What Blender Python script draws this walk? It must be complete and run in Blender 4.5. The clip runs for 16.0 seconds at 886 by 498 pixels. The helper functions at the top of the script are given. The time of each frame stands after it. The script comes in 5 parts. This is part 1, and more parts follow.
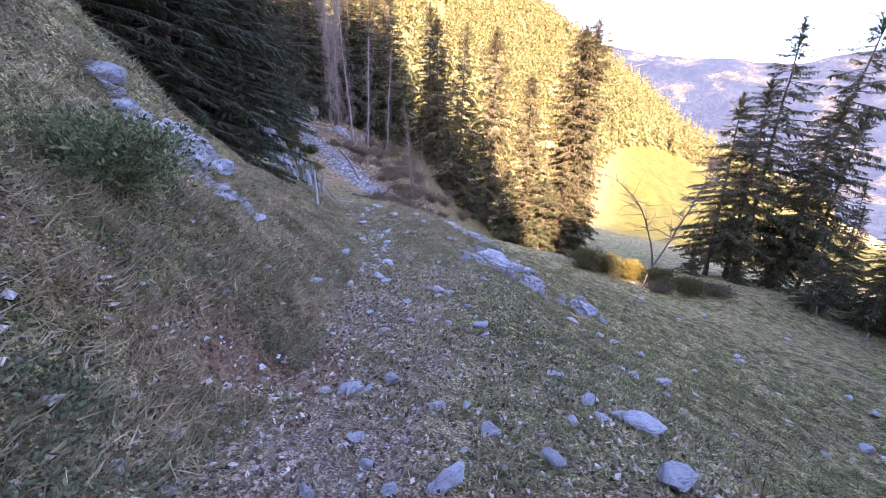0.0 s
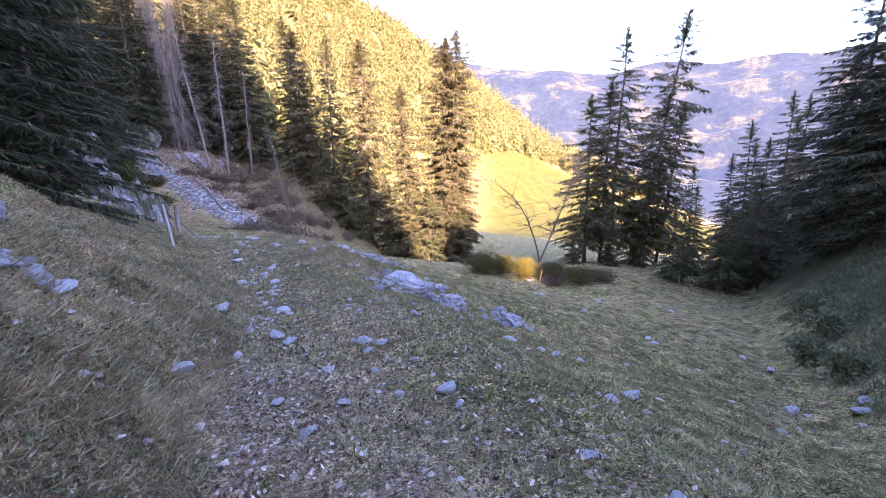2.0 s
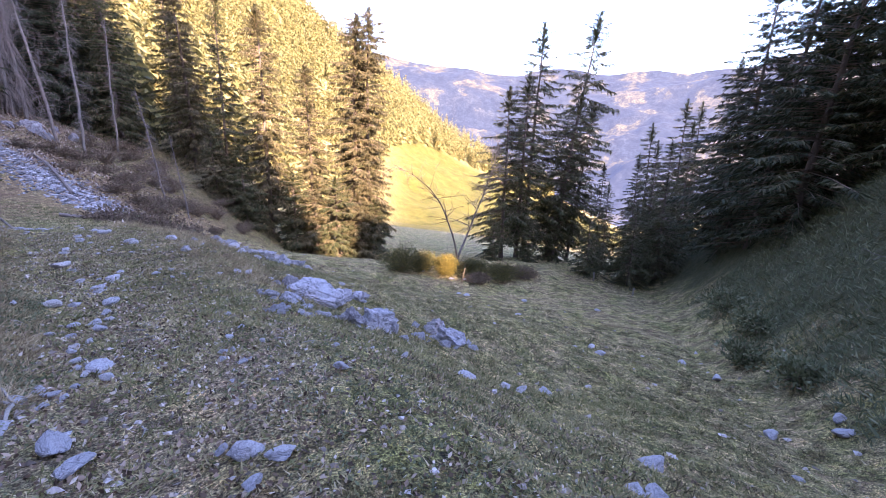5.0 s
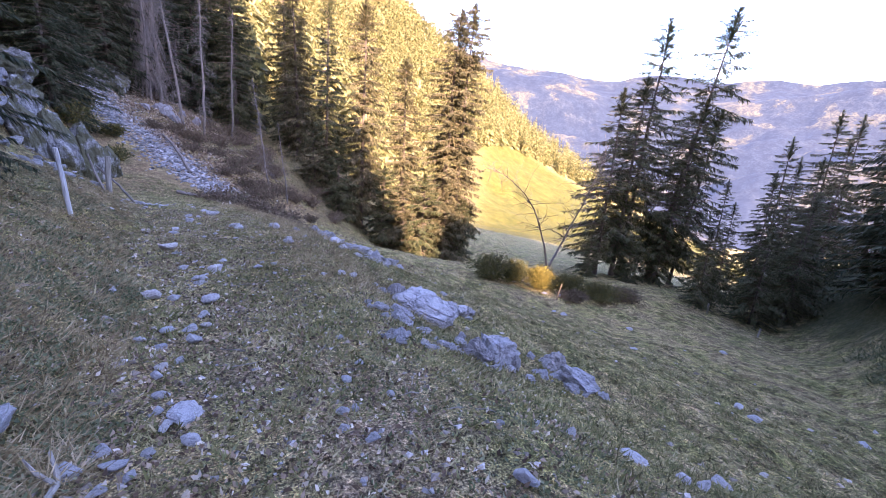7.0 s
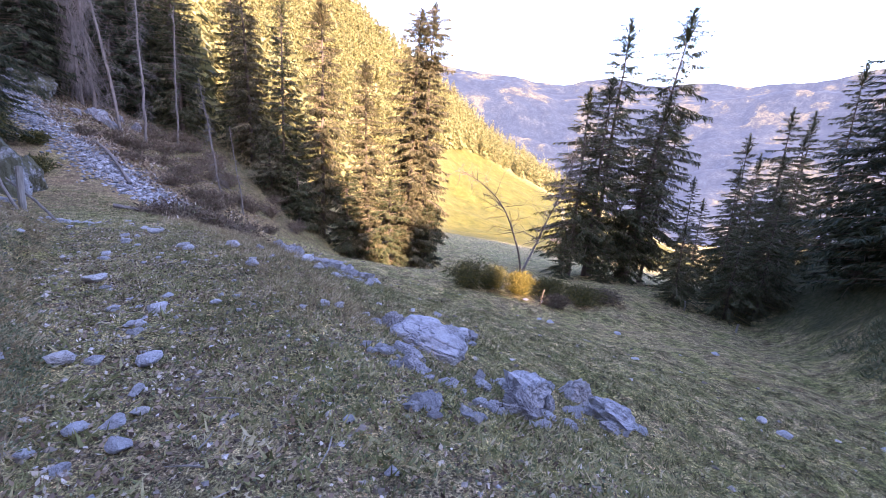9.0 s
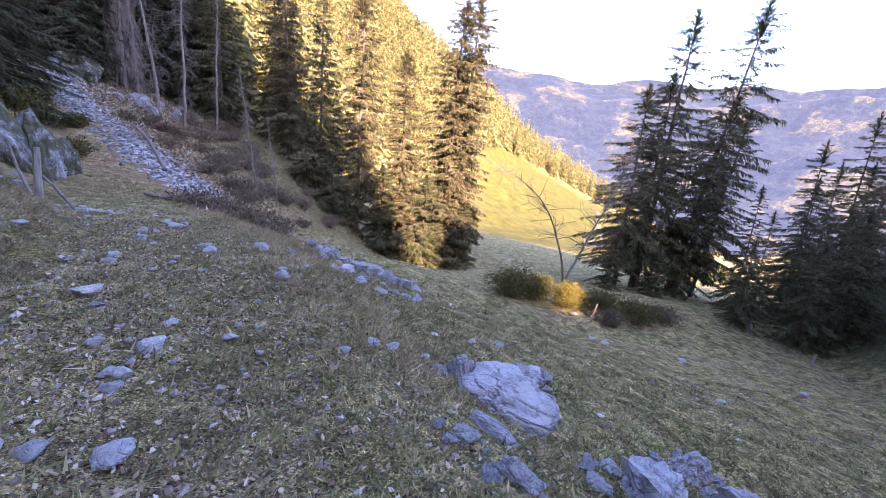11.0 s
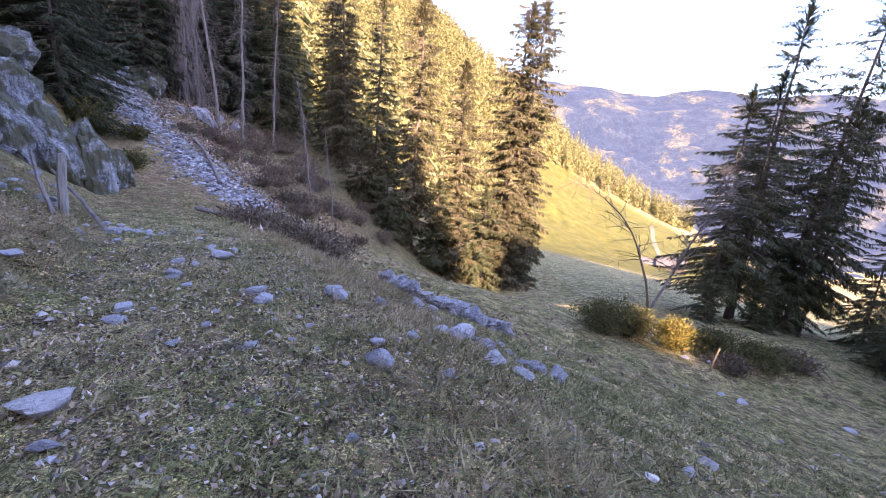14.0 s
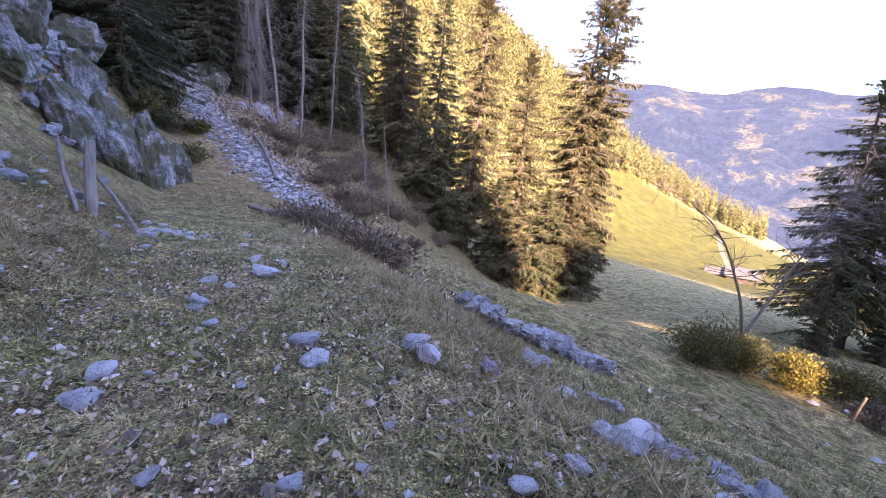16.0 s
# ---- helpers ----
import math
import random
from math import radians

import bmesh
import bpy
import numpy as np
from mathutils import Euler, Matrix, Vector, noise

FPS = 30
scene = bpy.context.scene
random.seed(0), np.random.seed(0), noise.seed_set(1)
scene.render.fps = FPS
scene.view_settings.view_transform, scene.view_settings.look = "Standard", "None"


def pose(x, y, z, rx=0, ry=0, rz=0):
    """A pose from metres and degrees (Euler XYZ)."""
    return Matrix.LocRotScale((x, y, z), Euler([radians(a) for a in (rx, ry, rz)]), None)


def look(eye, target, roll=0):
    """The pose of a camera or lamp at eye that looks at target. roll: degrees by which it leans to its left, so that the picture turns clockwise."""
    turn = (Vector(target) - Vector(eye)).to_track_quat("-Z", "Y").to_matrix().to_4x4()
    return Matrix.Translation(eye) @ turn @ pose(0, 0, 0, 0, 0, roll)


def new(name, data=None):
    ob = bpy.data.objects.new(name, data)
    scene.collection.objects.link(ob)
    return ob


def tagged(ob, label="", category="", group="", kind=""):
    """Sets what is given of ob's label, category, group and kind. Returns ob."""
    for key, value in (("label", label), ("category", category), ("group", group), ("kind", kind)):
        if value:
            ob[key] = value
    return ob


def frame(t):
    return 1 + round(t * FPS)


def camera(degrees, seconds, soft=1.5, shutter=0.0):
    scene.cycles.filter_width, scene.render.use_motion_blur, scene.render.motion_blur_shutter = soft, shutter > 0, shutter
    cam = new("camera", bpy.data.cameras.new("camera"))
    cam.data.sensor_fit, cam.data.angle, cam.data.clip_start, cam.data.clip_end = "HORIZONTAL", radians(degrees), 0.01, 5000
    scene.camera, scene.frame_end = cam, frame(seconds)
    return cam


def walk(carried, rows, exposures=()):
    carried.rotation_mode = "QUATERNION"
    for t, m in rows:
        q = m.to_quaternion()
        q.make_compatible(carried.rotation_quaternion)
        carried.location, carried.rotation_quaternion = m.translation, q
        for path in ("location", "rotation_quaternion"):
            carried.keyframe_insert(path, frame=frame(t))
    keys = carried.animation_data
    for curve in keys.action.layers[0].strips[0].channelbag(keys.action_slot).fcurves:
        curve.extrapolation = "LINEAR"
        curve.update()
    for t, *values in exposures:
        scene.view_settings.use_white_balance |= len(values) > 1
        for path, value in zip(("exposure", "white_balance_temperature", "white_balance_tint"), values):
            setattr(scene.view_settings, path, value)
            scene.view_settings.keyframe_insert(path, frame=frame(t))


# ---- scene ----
cam = camera(91.8, 16.0, 0.8)
PATH = [
    (0, (-0.007, 0.015, 1.603), (-0.415, 1.903, 1.083), 1.5),
    (0.5, (-0.157, 0.339, 1.575), (-0.454, 2.248, 1.056), 1.6),
    (1, (-0.406, 0.778, 1.505), (-0.563, 2.712, 1.019), 0.4),
    (1.5, (-0.535, 1.151, 1.443), (-0.621, 3.086, 0.944), 0.1),
    (2, (-0.764, 1.514, 1.402), (-0.641, 3.457, 0.943), -2.7),
    (2.5, (-0.863, 1.84, 1.338), (-0.599, 3.773, 0.898), -1.2),
    (3, (-0.946, 2.237, 1.305), (-0.458, 4.125, 0.861), -1.6),
    (3.2, (-1.007, 2.418, 1.262), (-0.457, 4.285, 0.805), -1.9),
    (5.3, (-0.943, 4.199, 0.989), (-0.427, 6.065, 0.487), 1.3),
    (5.5, (-0.969, 4.356, 0.972), (-0.513, 6.238, 0.471), 1.8),
    (6, (-1.169, 4.794, 0.894), (-0.815, 6.698, 0.394), 4.4),
    (6.5, (-1.355, 5.222, 0.863), (-1.128, 7.141, 0.35), 4.0),
    (7, (-1.599, 5.617, 0.829), (-1.397, 7.542, 0.325), 3.7),
    (7.5, (-1.698, 5.954, 0.774), (-1.501, 7.882, 0.279), 3.9),
    (8, (-1.753, 6.329, 0.781), (-1.463, 8.254, 0.32), 2.6),
    (8.2, (-1.824, 6.464, 0.764), (-1.45, 8.375, 0.31), 2.3),
    (10.3, (-2.303, 8.077, 0.581), (-1.987, 9.982, 0.058), 4.8),
    (10.5, (-2.316, 8.247, 0.578), (-2.044, 10.166, 0.085), 5.4),
    (11, (-2.465, 8.75, 0.538), (-2.216, 10.671, 0.04), 4.5),
    (11.5, (-2.597, 9.184, 0.468), (-2.402, 11.109, -0.038), 4.1),
    (12, (-2.788, 9.669, 0.434), (-2.617, 11.599, -0.065), 3.8),
    (12.5, (-2.978, 10.097, 0.386), (-2.823, 12.036, -0.079), 4.4),
    (13, (-3.144, 10.604, 0.339), (-3.029, 12.544, -0.134), 4.1),
    (13.5, (-3.388, 11.026, 0.268), (-3.292, 12.976, -0.163), 2.5),
    (14, (-3.583, 11.504, 0.203), (-3.536, 13.452, -0.249), 4.0),
    (14.5, (-3.832, 11.881, 0.125), (-3.874, 13.829, -0.326), 6.0),
    (15, (-4.031, 12.387, 0.075), (-4.27, 14.314, -0.404), 6.9),
    (15.5, (-4.216, 12.871, 0.03), (-4.479, 14.793, -0.455), 7.2),
    (16, (-4.33, 13.358, -0.002), (-4.505, 15.294, -0.471), 4.4),
]
walk(cam, [(t, look(eye, target, roll)) for t, eye, target, roll in PATH],
     [(0.0, 3.42, 6000, 37), (6.0, 3.30, 6000, 36), (11.0, 3.20, 6000, 35), (16.0, 3.12, 6000, 35)])

# ---- light ----
SUN_AZ, SUN_EL = 166.0, 24.0
world = bpy.data.worlds.new("world")
scene.world = world
world.use_nodes = True
wn = world.node_tree.nodes
sky = wn.new("ShaderNodeTexSky")
sky.sky_type, sky.sun_disc = "NISHITA", False
sky.sun_elevation, sky.sun_rotation = radians(SUN_EL), radians(SUN_AZ)
sky.altitude, sky.air_density, sky.dust_density = 1200, 1.0, 2.5
wn["Background"].inputs["Strength"].default_value = 0.13
world.node_tree.links.new(sky.outputs[0], wn["Background"].inputs["Color"])
sun = new("sun", bpy.data.lights.new("sun", "SUN"))
sun.data.energy, sun.data.angle, sun.data.color = 3.6, radians(0.6), (1.0, 0.80, 0.50)
to_sun = Vector((math.sin(radians(SUN_AZ)) * math.cos(radians(SUN_EL)), math.cos(radians(SUN_AZ)) * math.cos(radians(SUN_EL)), math.sin(radians(SUN_EL))))
sun.matrix_world = look(to_sun * 200, (0, 0, 0))

# ---- terrain ----
rng = np.random.default_rng(7)


def lattice(i, j, seed):
    n = (i * 374761393 + j * 668265263 + seed * 974634777) & 0x7FFFFFFF
    n = ((n ^ (n >> 13)) * 1274126177) & 0x7FFFFFFF
    return ((n ^ (n >> 16)) & 0xFFFF) / 65535.0


def vnoise(x, y, seed=0):
    x, y = np.asarray(x, float), np.asarray(y, float)
    i, j = np.floor(x).astype(np.int64), np.floor(y).astype(np.int64)
    u, v = x - i, y - j
    u, v = u * u * (3 - 2 * u), v * v * (3 - 2 * v)
    a = lattice(i, j, seed) * (1 - u) + lattice(i + 1, j, seed) * u
    b = lattice(i, j + 1, seed) * (1 - u) + lattice(i + 1, j + 1, seed) * u
    return (a * (1 - v) + b * v) * 2 - 1


def fbm(x, y, size, octaves=3, seed=0):
    out, amp = 0.0, 1.0
    for o in range(octaves):
        out = out + amp * vnoise(x / size + 17.3 * o, y / size - 9.1 * o, seed + o)
        size, amp = size * 0.47, amp * 0.5
    return out


def sm(a, b, v):
    u = np.clip((v - a) / (b - a), 0, 1)
    return u * u * (3 - 2 * u)


def trail_x(y):
    return np.interp(y, [-40, -5, 0, 4, 8, 12, 16, 19, 22, 26, 31, 40, 60], [6, 0.6, -0.1, -1.2, -2.6, -4.0, -5.6, -7.2, -9.5, -12.5, -16.5, -24, -40])


def trail_z(y):
    return np.interp(y, [-40, -6, 0, 2.3, 4.5, 8, 11, 13, 16, 19, 22, 31, 45], [4, 0.8, 0.1, -0.25, -0.72, -1.0, -1.38, -1.5, -1.62, -1.8, -2.1, -3.0, -3.2])


def bank_foot(y):
    return np.interp(y, [-10, 0, 4, 5, 6.3, 8, 10, 14, 18, 24], [1.4, 1.2, 1.15, 1.15, 1.0, 0.8, 0.95, 2.0, 2.2, 2.2])


def smooth_height(x, y):
    x, y = np.asarray(x, float), np.asarray(y, float)
    d = x - trail_x(y)
    # slope below the trail and bank above it
    right = np.interp(d, [1.3, 1.9, 2.6, 3.7, 5, 6.8, 9, 11, 14, 17, 22, 30, 45, 80], [0, -0.08, -0.38, -0.88, -1.4, -2.05, -2.7, -3.25, -4.05, -4.55, -5.2, -6.6, -9, -15])
    right = right - 0.24 * sm(1.8, 4, d) * (1 - sm(8, 14, d)) * (1 - sm(11, 15, y))
    e = np.maximum(-d - bank_foot(y), 0)
    k = np.interp(y, [-10, 2, 5, 6.3, 8, 10, 15, 20, 30], [1.2, 1.15, 1.12, 0.9, 0.6, 0.62, 0.5, 0.55, 0.6])
    left = k * e * sm(-0.35, 0.7, e) - 0.004 * np.minimum(e, 60) ** 2
    z = trail_z(y) + right + left
    # hillside farther on
    far = -6 - 0.155 * (y - 27) - 0.15 * (x - 6) + 0.24 * np.maximum(-8 - x, 0) + 0.2 * np.clip(y - 33, 0, 60) * sm(-3, -12, x)
    z = z + (far - z) * sm(21, 31, y + 0.35 * np.minimum(x + 4, 0))
    z = z - 3.2 * np.exp(-(((x - 0.5) / 9) ** 2 + ((y - 46) / 12) ** 2))
    # wooded spur
    r, az = np.hypot(x, y), np.degrees(np.arctan2(x, y))
    crest = np.interp(az, [-180, -90, -40, -20, 0, 8, 15, 18, 25, 33, 45, 60, 100], [22, 30, 28, 24, 14, 8.0, 1.6, -0.5, -4.6, -8, -13, -15, -15])
    rise = r / 1 * np.tan(np.radians(crest))
    top = 380 * np.tan(np.radians(crest))
    low = np.maximum(far, -6 - 0.155 * 130 - 0.15 * 90)
    u = np.clip((r - 165) / 215, 0, 1)
    z = np.where(r > 165, low * (1 - u) + top * u, z)
    z = np.where(r > 380, np.maximum(top - (r - 380) * 0.45, -260), z)
    # bank across the gully; the unseen hill that shades the place follows below
    e = (x - 6.0) * 0.81 - (y - 7) * 0.587
    z = z + 8 * sm(-0.6, 8, e) * (1 - sm(24, 48, y)) * (1 - sm(60, 200, r))
    # steep rise behind the rock face
    z = z + 3.6 * sm(-17.3, -21.5, x) * sm(18, 24, y) * (1 - sm(30, 34.5, y))
    # unseen ridge behind, which keeps the low sun off; crest shaped for the lighting
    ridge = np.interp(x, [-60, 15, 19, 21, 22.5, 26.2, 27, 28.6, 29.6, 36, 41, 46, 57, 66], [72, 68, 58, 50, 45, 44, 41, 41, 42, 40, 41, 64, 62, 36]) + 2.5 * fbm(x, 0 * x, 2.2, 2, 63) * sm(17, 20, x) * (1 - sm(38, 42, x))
    # slot cut through it along the sun's direction, added to light one bush
    sun_slot = np.exp(-(((x + 0.2493 * y - 12.56) / 1.5) ** 4))
    ridge = ridge + (np.minimum(ridge, -7.2 + (26.7 - y) * 0.459) - ridge) * sun_slot
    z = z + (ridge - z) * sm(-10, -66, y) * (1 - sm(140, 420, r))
    return z


SCREE_X = np.array([-10.6, -12.6, -15.4, -17.7, -21.5, -25.0, -29.0])
SCREE_Y = np.array([31.4, 33.0, 34.6, 36.2, 38.8, 42.5, 48.0])


def scree_off(x, y):
    """How far a place lies from the middle of the scree strip."""
    x, y = np.asarray(x, float), np.asarray(y, float)
    best = np.full(np.broadcast(x, y).shape, 1e9)
    for x0, y0, x1, y1 in zip(SCREE_X[:-1], SCREE_Y[:-1], SCREE_X[1:], SCREE_Y[1:]):
        dx, dy = x1 - x0, y1 - y0
        u = np.clip(((x - x0) * dx + (y - y0) * dy) / (dx * dx + dy * dy), 0, 1)
        best = np.minimum(best, np.hypot(x - x0 - u * dx, y - y0 - u * dy))
    return best


def height(x, y):
    x, y = np.asarray(x, float), np.asarray(y, float)
    d = np.abs(x - trail_x(y) + 0.1)
    off = sm(0.9, 2.6, d)
    r = np.hypot(x, y)
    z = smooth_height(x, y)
    z = z + (0.035 + 0.065 * off) * fbm(x, y, 1.7, 3, 3) + 0.02 * fbm(x, y, 0.35, 2, 8) + 0.055 * sm(2.2, 4.5, d) * np.maximum(fbm(x, y, 0.85, 2, 15), -0.2)
    z = z + 0.15 * sm(1.2, 2.2, trail_x(y) - x) * (1 - sm(20, 32, r)) * fbm(x, y, 0.65, 3, 18)
    # washed-out hollow in the bank
    h = np.exp(-(((x + 2.4) / 0.42) ** 2 + ((y - 3.1) / 0.75) ** 2))
    return z - 0.34 * h + 0.9 * sm(40, 160, r) * fbm(x, y, 14, 2, 21)


def hz(x, y):
    return float(height(x, y))


# ---- materials ----
def material(name, rough=0.9):
    m = bpy.data.materials.new(name)
    m.use_nodes = True
    t = m.node_tree
    b = t.nodes["Principled BSDF"]
    b.inputs["Roughness"].default_value = rough
    b.inputs["Specular IOR Level"].default_value = 0.25
    return m, t, b


def ramp(t, value, stops):
    n = t.nodes.new("ShaderNodeValToRGB")
    el = n.color_ramp.elements
    while len(el) < len(stops):
        el.new(0.5)
    for s, (p, c) in zip(el, stops):
        s.position, s.color = p, (*c, 1)
    t.links.new(value, n.inputs[0])
    return n.outputs[0]


def tex_noise(t, scale, detail=4, rough=0.6, coord=None, kind="Object"):
    n = t.nodes.new("ShaderNodeTexNoise")
    n.inputs["Scale"].default_value, n.inputs["Detail"].default_value, n.inputs["Roughness"].default_value = scale, detail, rough
    if coord is None:
        coord = t.nodes.new("ShaderNodeTexCoord").outputs[kind]
    t.links.new(coord, n.inputs["Vector"])
    return n.outputs["Fac"]


def mix(t, fac, a, b, how="MIX"):
    n = t.nodes.new("ShaderNodeMix")
    n.data_type, n.blend_type = "RGBA", how
    for socket, v in ((n.inputs[0], fac), (n.inputs[6], a), (n.inputs[7], b)):
        if isinstance(v, (int, float)):
            socket.default_value = v
        elif isinstance(v, tuple):
            socket.default_value = (*v, 1)
        else:
            t.links.new(v, socket)
    return n.outputs[2]


def bump(t, b, heightsock, strength=0.5, dist=0.02):
    n = t.nodes.new("ShaderNodeBump")
    n.inputs["Strength"].default_value, n.inputs["Distance"].default_value = strength, dist
    t.links.new(heightsock, n.inputs["Height"])
    t.links.new(n.outputs[0], b.inputs["Normal"])


def attr(t, name):
    n = t.nodes.new("ShaderNodeAttribute")
    n.attribute_name = name
    return n.outputs["Fac"]


def island(t):
    return t.nodes.new("ShaderNodeNewGeometry").outputs["Random Per Island"]


def ground_material():
    m, t, b = material("ground", 0.95)
    coarse, mid, fine = tex_noise(t, 0.9, 5), tex_noise(t, 5.0, 5, 0.7), tex_noise(t, 55.0, 4, 0.7)
    grass = ramp(t, mid, [(0.34, (0.085, 0.064, 0.040)), (0.43, (0.140, 0.150, 0.050)), (0.51, (0.235, 0.225, 0.090)), (0.60, (0.34, 0.27, 0.155)), (0.70, (0.44, 0.36, 0.25))])
    dry = ramp(t, coarse, [(0.36, (0.125, 0.135, 0.045)), (0.46, (0.21, 0.19, 0.080)), (0.56, (0.32, 0.25, 0.15)), (0.66, (0.20, 0.14, 0.095))])
    grass = mix(t, 0.5, grass, dry)
    worn = ramp(t, tex_noise(t, 2.6, 5, 0.65), [(0.40, (0.50, 0.43, 0.36)), (0.52, (1.2, 1.2, 1.15)), (0.66, (1.6, 1.48, 1.3))])
    grass = mix(t, 0.8, grass, worn, "MULTIPLY")
    # Low end of the fine noise paints shade into gaps between blades.
    speck = ramp(t, fine, [(0.38, (0.12, 0.105, 0.095)), (0.46, (0.62, 0.58, 0.56)), (0.54, (1.2, 1.17, 1.15)), (0.62, (2.4, 2.3, 2.25))])
    grass = mix(t, 0.9, grass, speck, "MULTIPLY")
    tufty = ramp(t, tex_noise(t, 15.0, 5, 0.7), [(0.36, (0.24, 0.22, 0.21)), (0.45, (0.95, 0.92, 0.90)), (0.55, (1.55, 1.5, 1.46)), (0.66, (2.4, 2.25, 2.15))])
    grass = mix(t, 0.85, grass, tufty, "MULTIPLY")
    gravel = ramp(t, fine, [(0.36, (0.060, 0.042, 0.030)), (0.46, (0.215, 0.15, 0.105)), (0.55, (0.35, 0.255, 0.185)), (0.66, (0.62, 0.51, 0.42))])
    gravel = mix(t, 0.6, gravel, tufty, "MULTIPLY")
    soil = ramp(t, mid, [(0.3, (0.085, 0.050, 0.030)), (0.5, (0.23, 0.130, 0.072)), (0.75, (0.34, 0.215, 0.125))])
    soil = mix(t, 0.45, mix(t, 0.4, soil, speck, "MULTIPLY"), tufty, "MULTIPLY")
    lush = ramp(t, tex_noise(t, 0.22, 8, 0.75), [(0.36, (0.060, 0.058, 0.010)), (0.5, (0.095, 0.085, 0.015)), (0.66, (0.15, 0.122, 0.028))])
    needles = ramp(t, mid, [(0.3, (0.045, 0.048, 0.02)), (0.5, (0.085, 0.088, 0.035)), (0.7, (0.14, 0.12, 0.07))])
    c = mix(t, attr(t, "gravel"), grass, gravel)
    c = mix(t, attr(t, "soil"), c, soil)
    c = mix(t, attr(t, "moss"), c, needles)
    c = mix(t, attr(t, "meadow"), c, lush)
    t.links.new(c, b.inputs["Base Color"])
    bump(t, b, mix(t, 0.5, fine, tufty), 1.0, 0.045)
    return m


def leaf_material(name, stops, translucent=0.25, patchy=0.0):
    """Leaves or blades that differ one by one and, where patchy, also by patches of ground."""
    m, t, b = material(name, 0.7)
    value = island(t)
    if patchy:
        wide = ramp(t, tex_noise(t, 1.1, 3, 0.6), [(0.36, (0, 0, 0)), (0.64, (1, 1, 1))])
        small = ramp(t, tex_noise(t, 6.0, 2, 0.6), [(0.36, (0, 0, 0)), (0.64, (1, 1, 1))])
        value = mix(t, patchy, value, mix(t, 0.5, wide, small))
    c = ramp(t, value, stops)
    t.links.new(c, b.inputs["Base Color"])
    tr = t.nodes.new("ShaderNodeBsdfTranslucent")
    t.links.new(c, tr.inputs["Color"])
    mx = t.nodes.new("ShaderNodeMixShader")
    mx.inputs[0].default_value = translucent
    t.links.new(b.outputs[0], mx.inputs[1])
    t.links.new(tr.outputs[0], mx.inputs[2])
    t.links.new(mx.outputs[0], t.nodes["Material Output"].inputs["Surface"])
    return m


def stone_material(name, dark, light, stain, scale=6.0, seams=0.0):
    m, t, b = material(name, 0.85)
    info = t.nodes.new("ShaderNodeObjectInfo")
    n1, n2 = tex_noise(t, scale, 6, 0.7), tex_noise(t, scale * 7, 4, 0.7)
    c = ramp(t, n1, [(0.3, dark), (0.5, light), (0.62, light), (0.78, stain)])
    c = mix(t, 0.55, c, ramp(t, n2, [(0.3, (0.5, 0.5, 0.52)), (0.55, (1, 1, 1)), (0.75, (1.25, 1.25, 1.25))]), "MULTIPLY")
    c = mix(t, 0.8, c, ramp(t, info.outputs["Random"], [(0.0, (0.8, 0.78, 0.78)), (0.5, (1.0, 1.0, 1.02)), (0.9, (1.15, 1.14, 1.16)), (1.0, (1.2, 1.08, 0.9))]), "MULTIPLY")
    t.links.new(c, b.inputs["Base Color"])
    v = t.nodes.new("ShaderNodeTexVoronoi")
    v.feature = "DISTANCE_TO_EDGE"
    v.inputs["Scale"].default_value = scale * 0.45
    co = t.nodes.new("ShaderNodeTexCoord").outputs["Object"]
    warp = t.nodes.new("ShaderNodeTexNoise")
    warp.inputs["Scale"].default_value, warp.inputs["Detail"].default_value = scale * 0.5, 5
    t.links.new(co, warp.inputs["Vector"])
    t.links.new(mix(t, 0.45, co, warp.outputs["Color"]), v.inputs["Vector"])
    crack = ramp(t, v.outputs["Distance"], [(0.0, (0, 0, 0)), (0.05, (1, 1, 1))])
    h = mix(t, 0.5, crack, n2)
    c2 = mix(t, seams, c, ramp(t, v.outputs["Distance"], [(0.0, (0.22, 0.2, 0.18)), (0.025, (0.75, 0.74, 0.73)), (0.06, (1, 1, 1))]), "MULTIPLY")
    t.links.new(c2, b.inputs["Base Color"])
    bump(t, b, h, 0.9, 0.04)
    return m


def bark_material(name, dark, light):
    m, t, b = material(name, 0.9)
    co = t.nodes.new("ShaderNodeTexCoord").outputs["Object"]
    mp = t.nodes.new("ShaderNodeMapping")
    mp.inputs["Scale"].default_value = (1, 1, 0.18)
    t.links.new(co, mp.inputs[0])
    n = tex_noise(t, 14, 5, 0.7, mp.outputs[0])
    n2 = tex_noise(t, 1.3, 3, 0.6, co)
    c = ramp(t, n, [(0.3, dark), (0.7, light)])
    c = mix(t, 0.6, c, ramp(t, n2, [(0.35, (0.65, 0.62, 0.6)), (0.65, (1.2, 1.15, 1.1))]), "MULTIPLY")
    t.links.new(c, b.inputs["Base Color"])
    bump(t, b, n, 0.8, 0.03)
    return m


MAT_GROUND = ground_material()
MAT_NEEDLE = leaf_material("spruce_needles", [(0.0, (0.040, 0.046, 0.020)), (0.5, (0.075, 0.082, 0.034)), (0.85, (0.125, 0.12, 0.05)), (1.0, (0.19, 0.15, 0.08))])
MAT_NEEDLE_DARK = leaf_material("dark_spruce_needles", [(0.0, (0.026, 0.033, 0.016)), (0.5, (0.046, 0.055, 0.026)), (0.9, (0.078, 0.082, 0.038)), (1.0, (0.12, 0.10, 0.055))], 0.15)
MAT_NEEDLE_DRY = leaf_material("thin_needles", [(0.0, (0.055, 0.055, 0.026)), (0.5, (0.115, 0.100, 0.046)), (1.0, (0.215, 0.165, 0.085))])
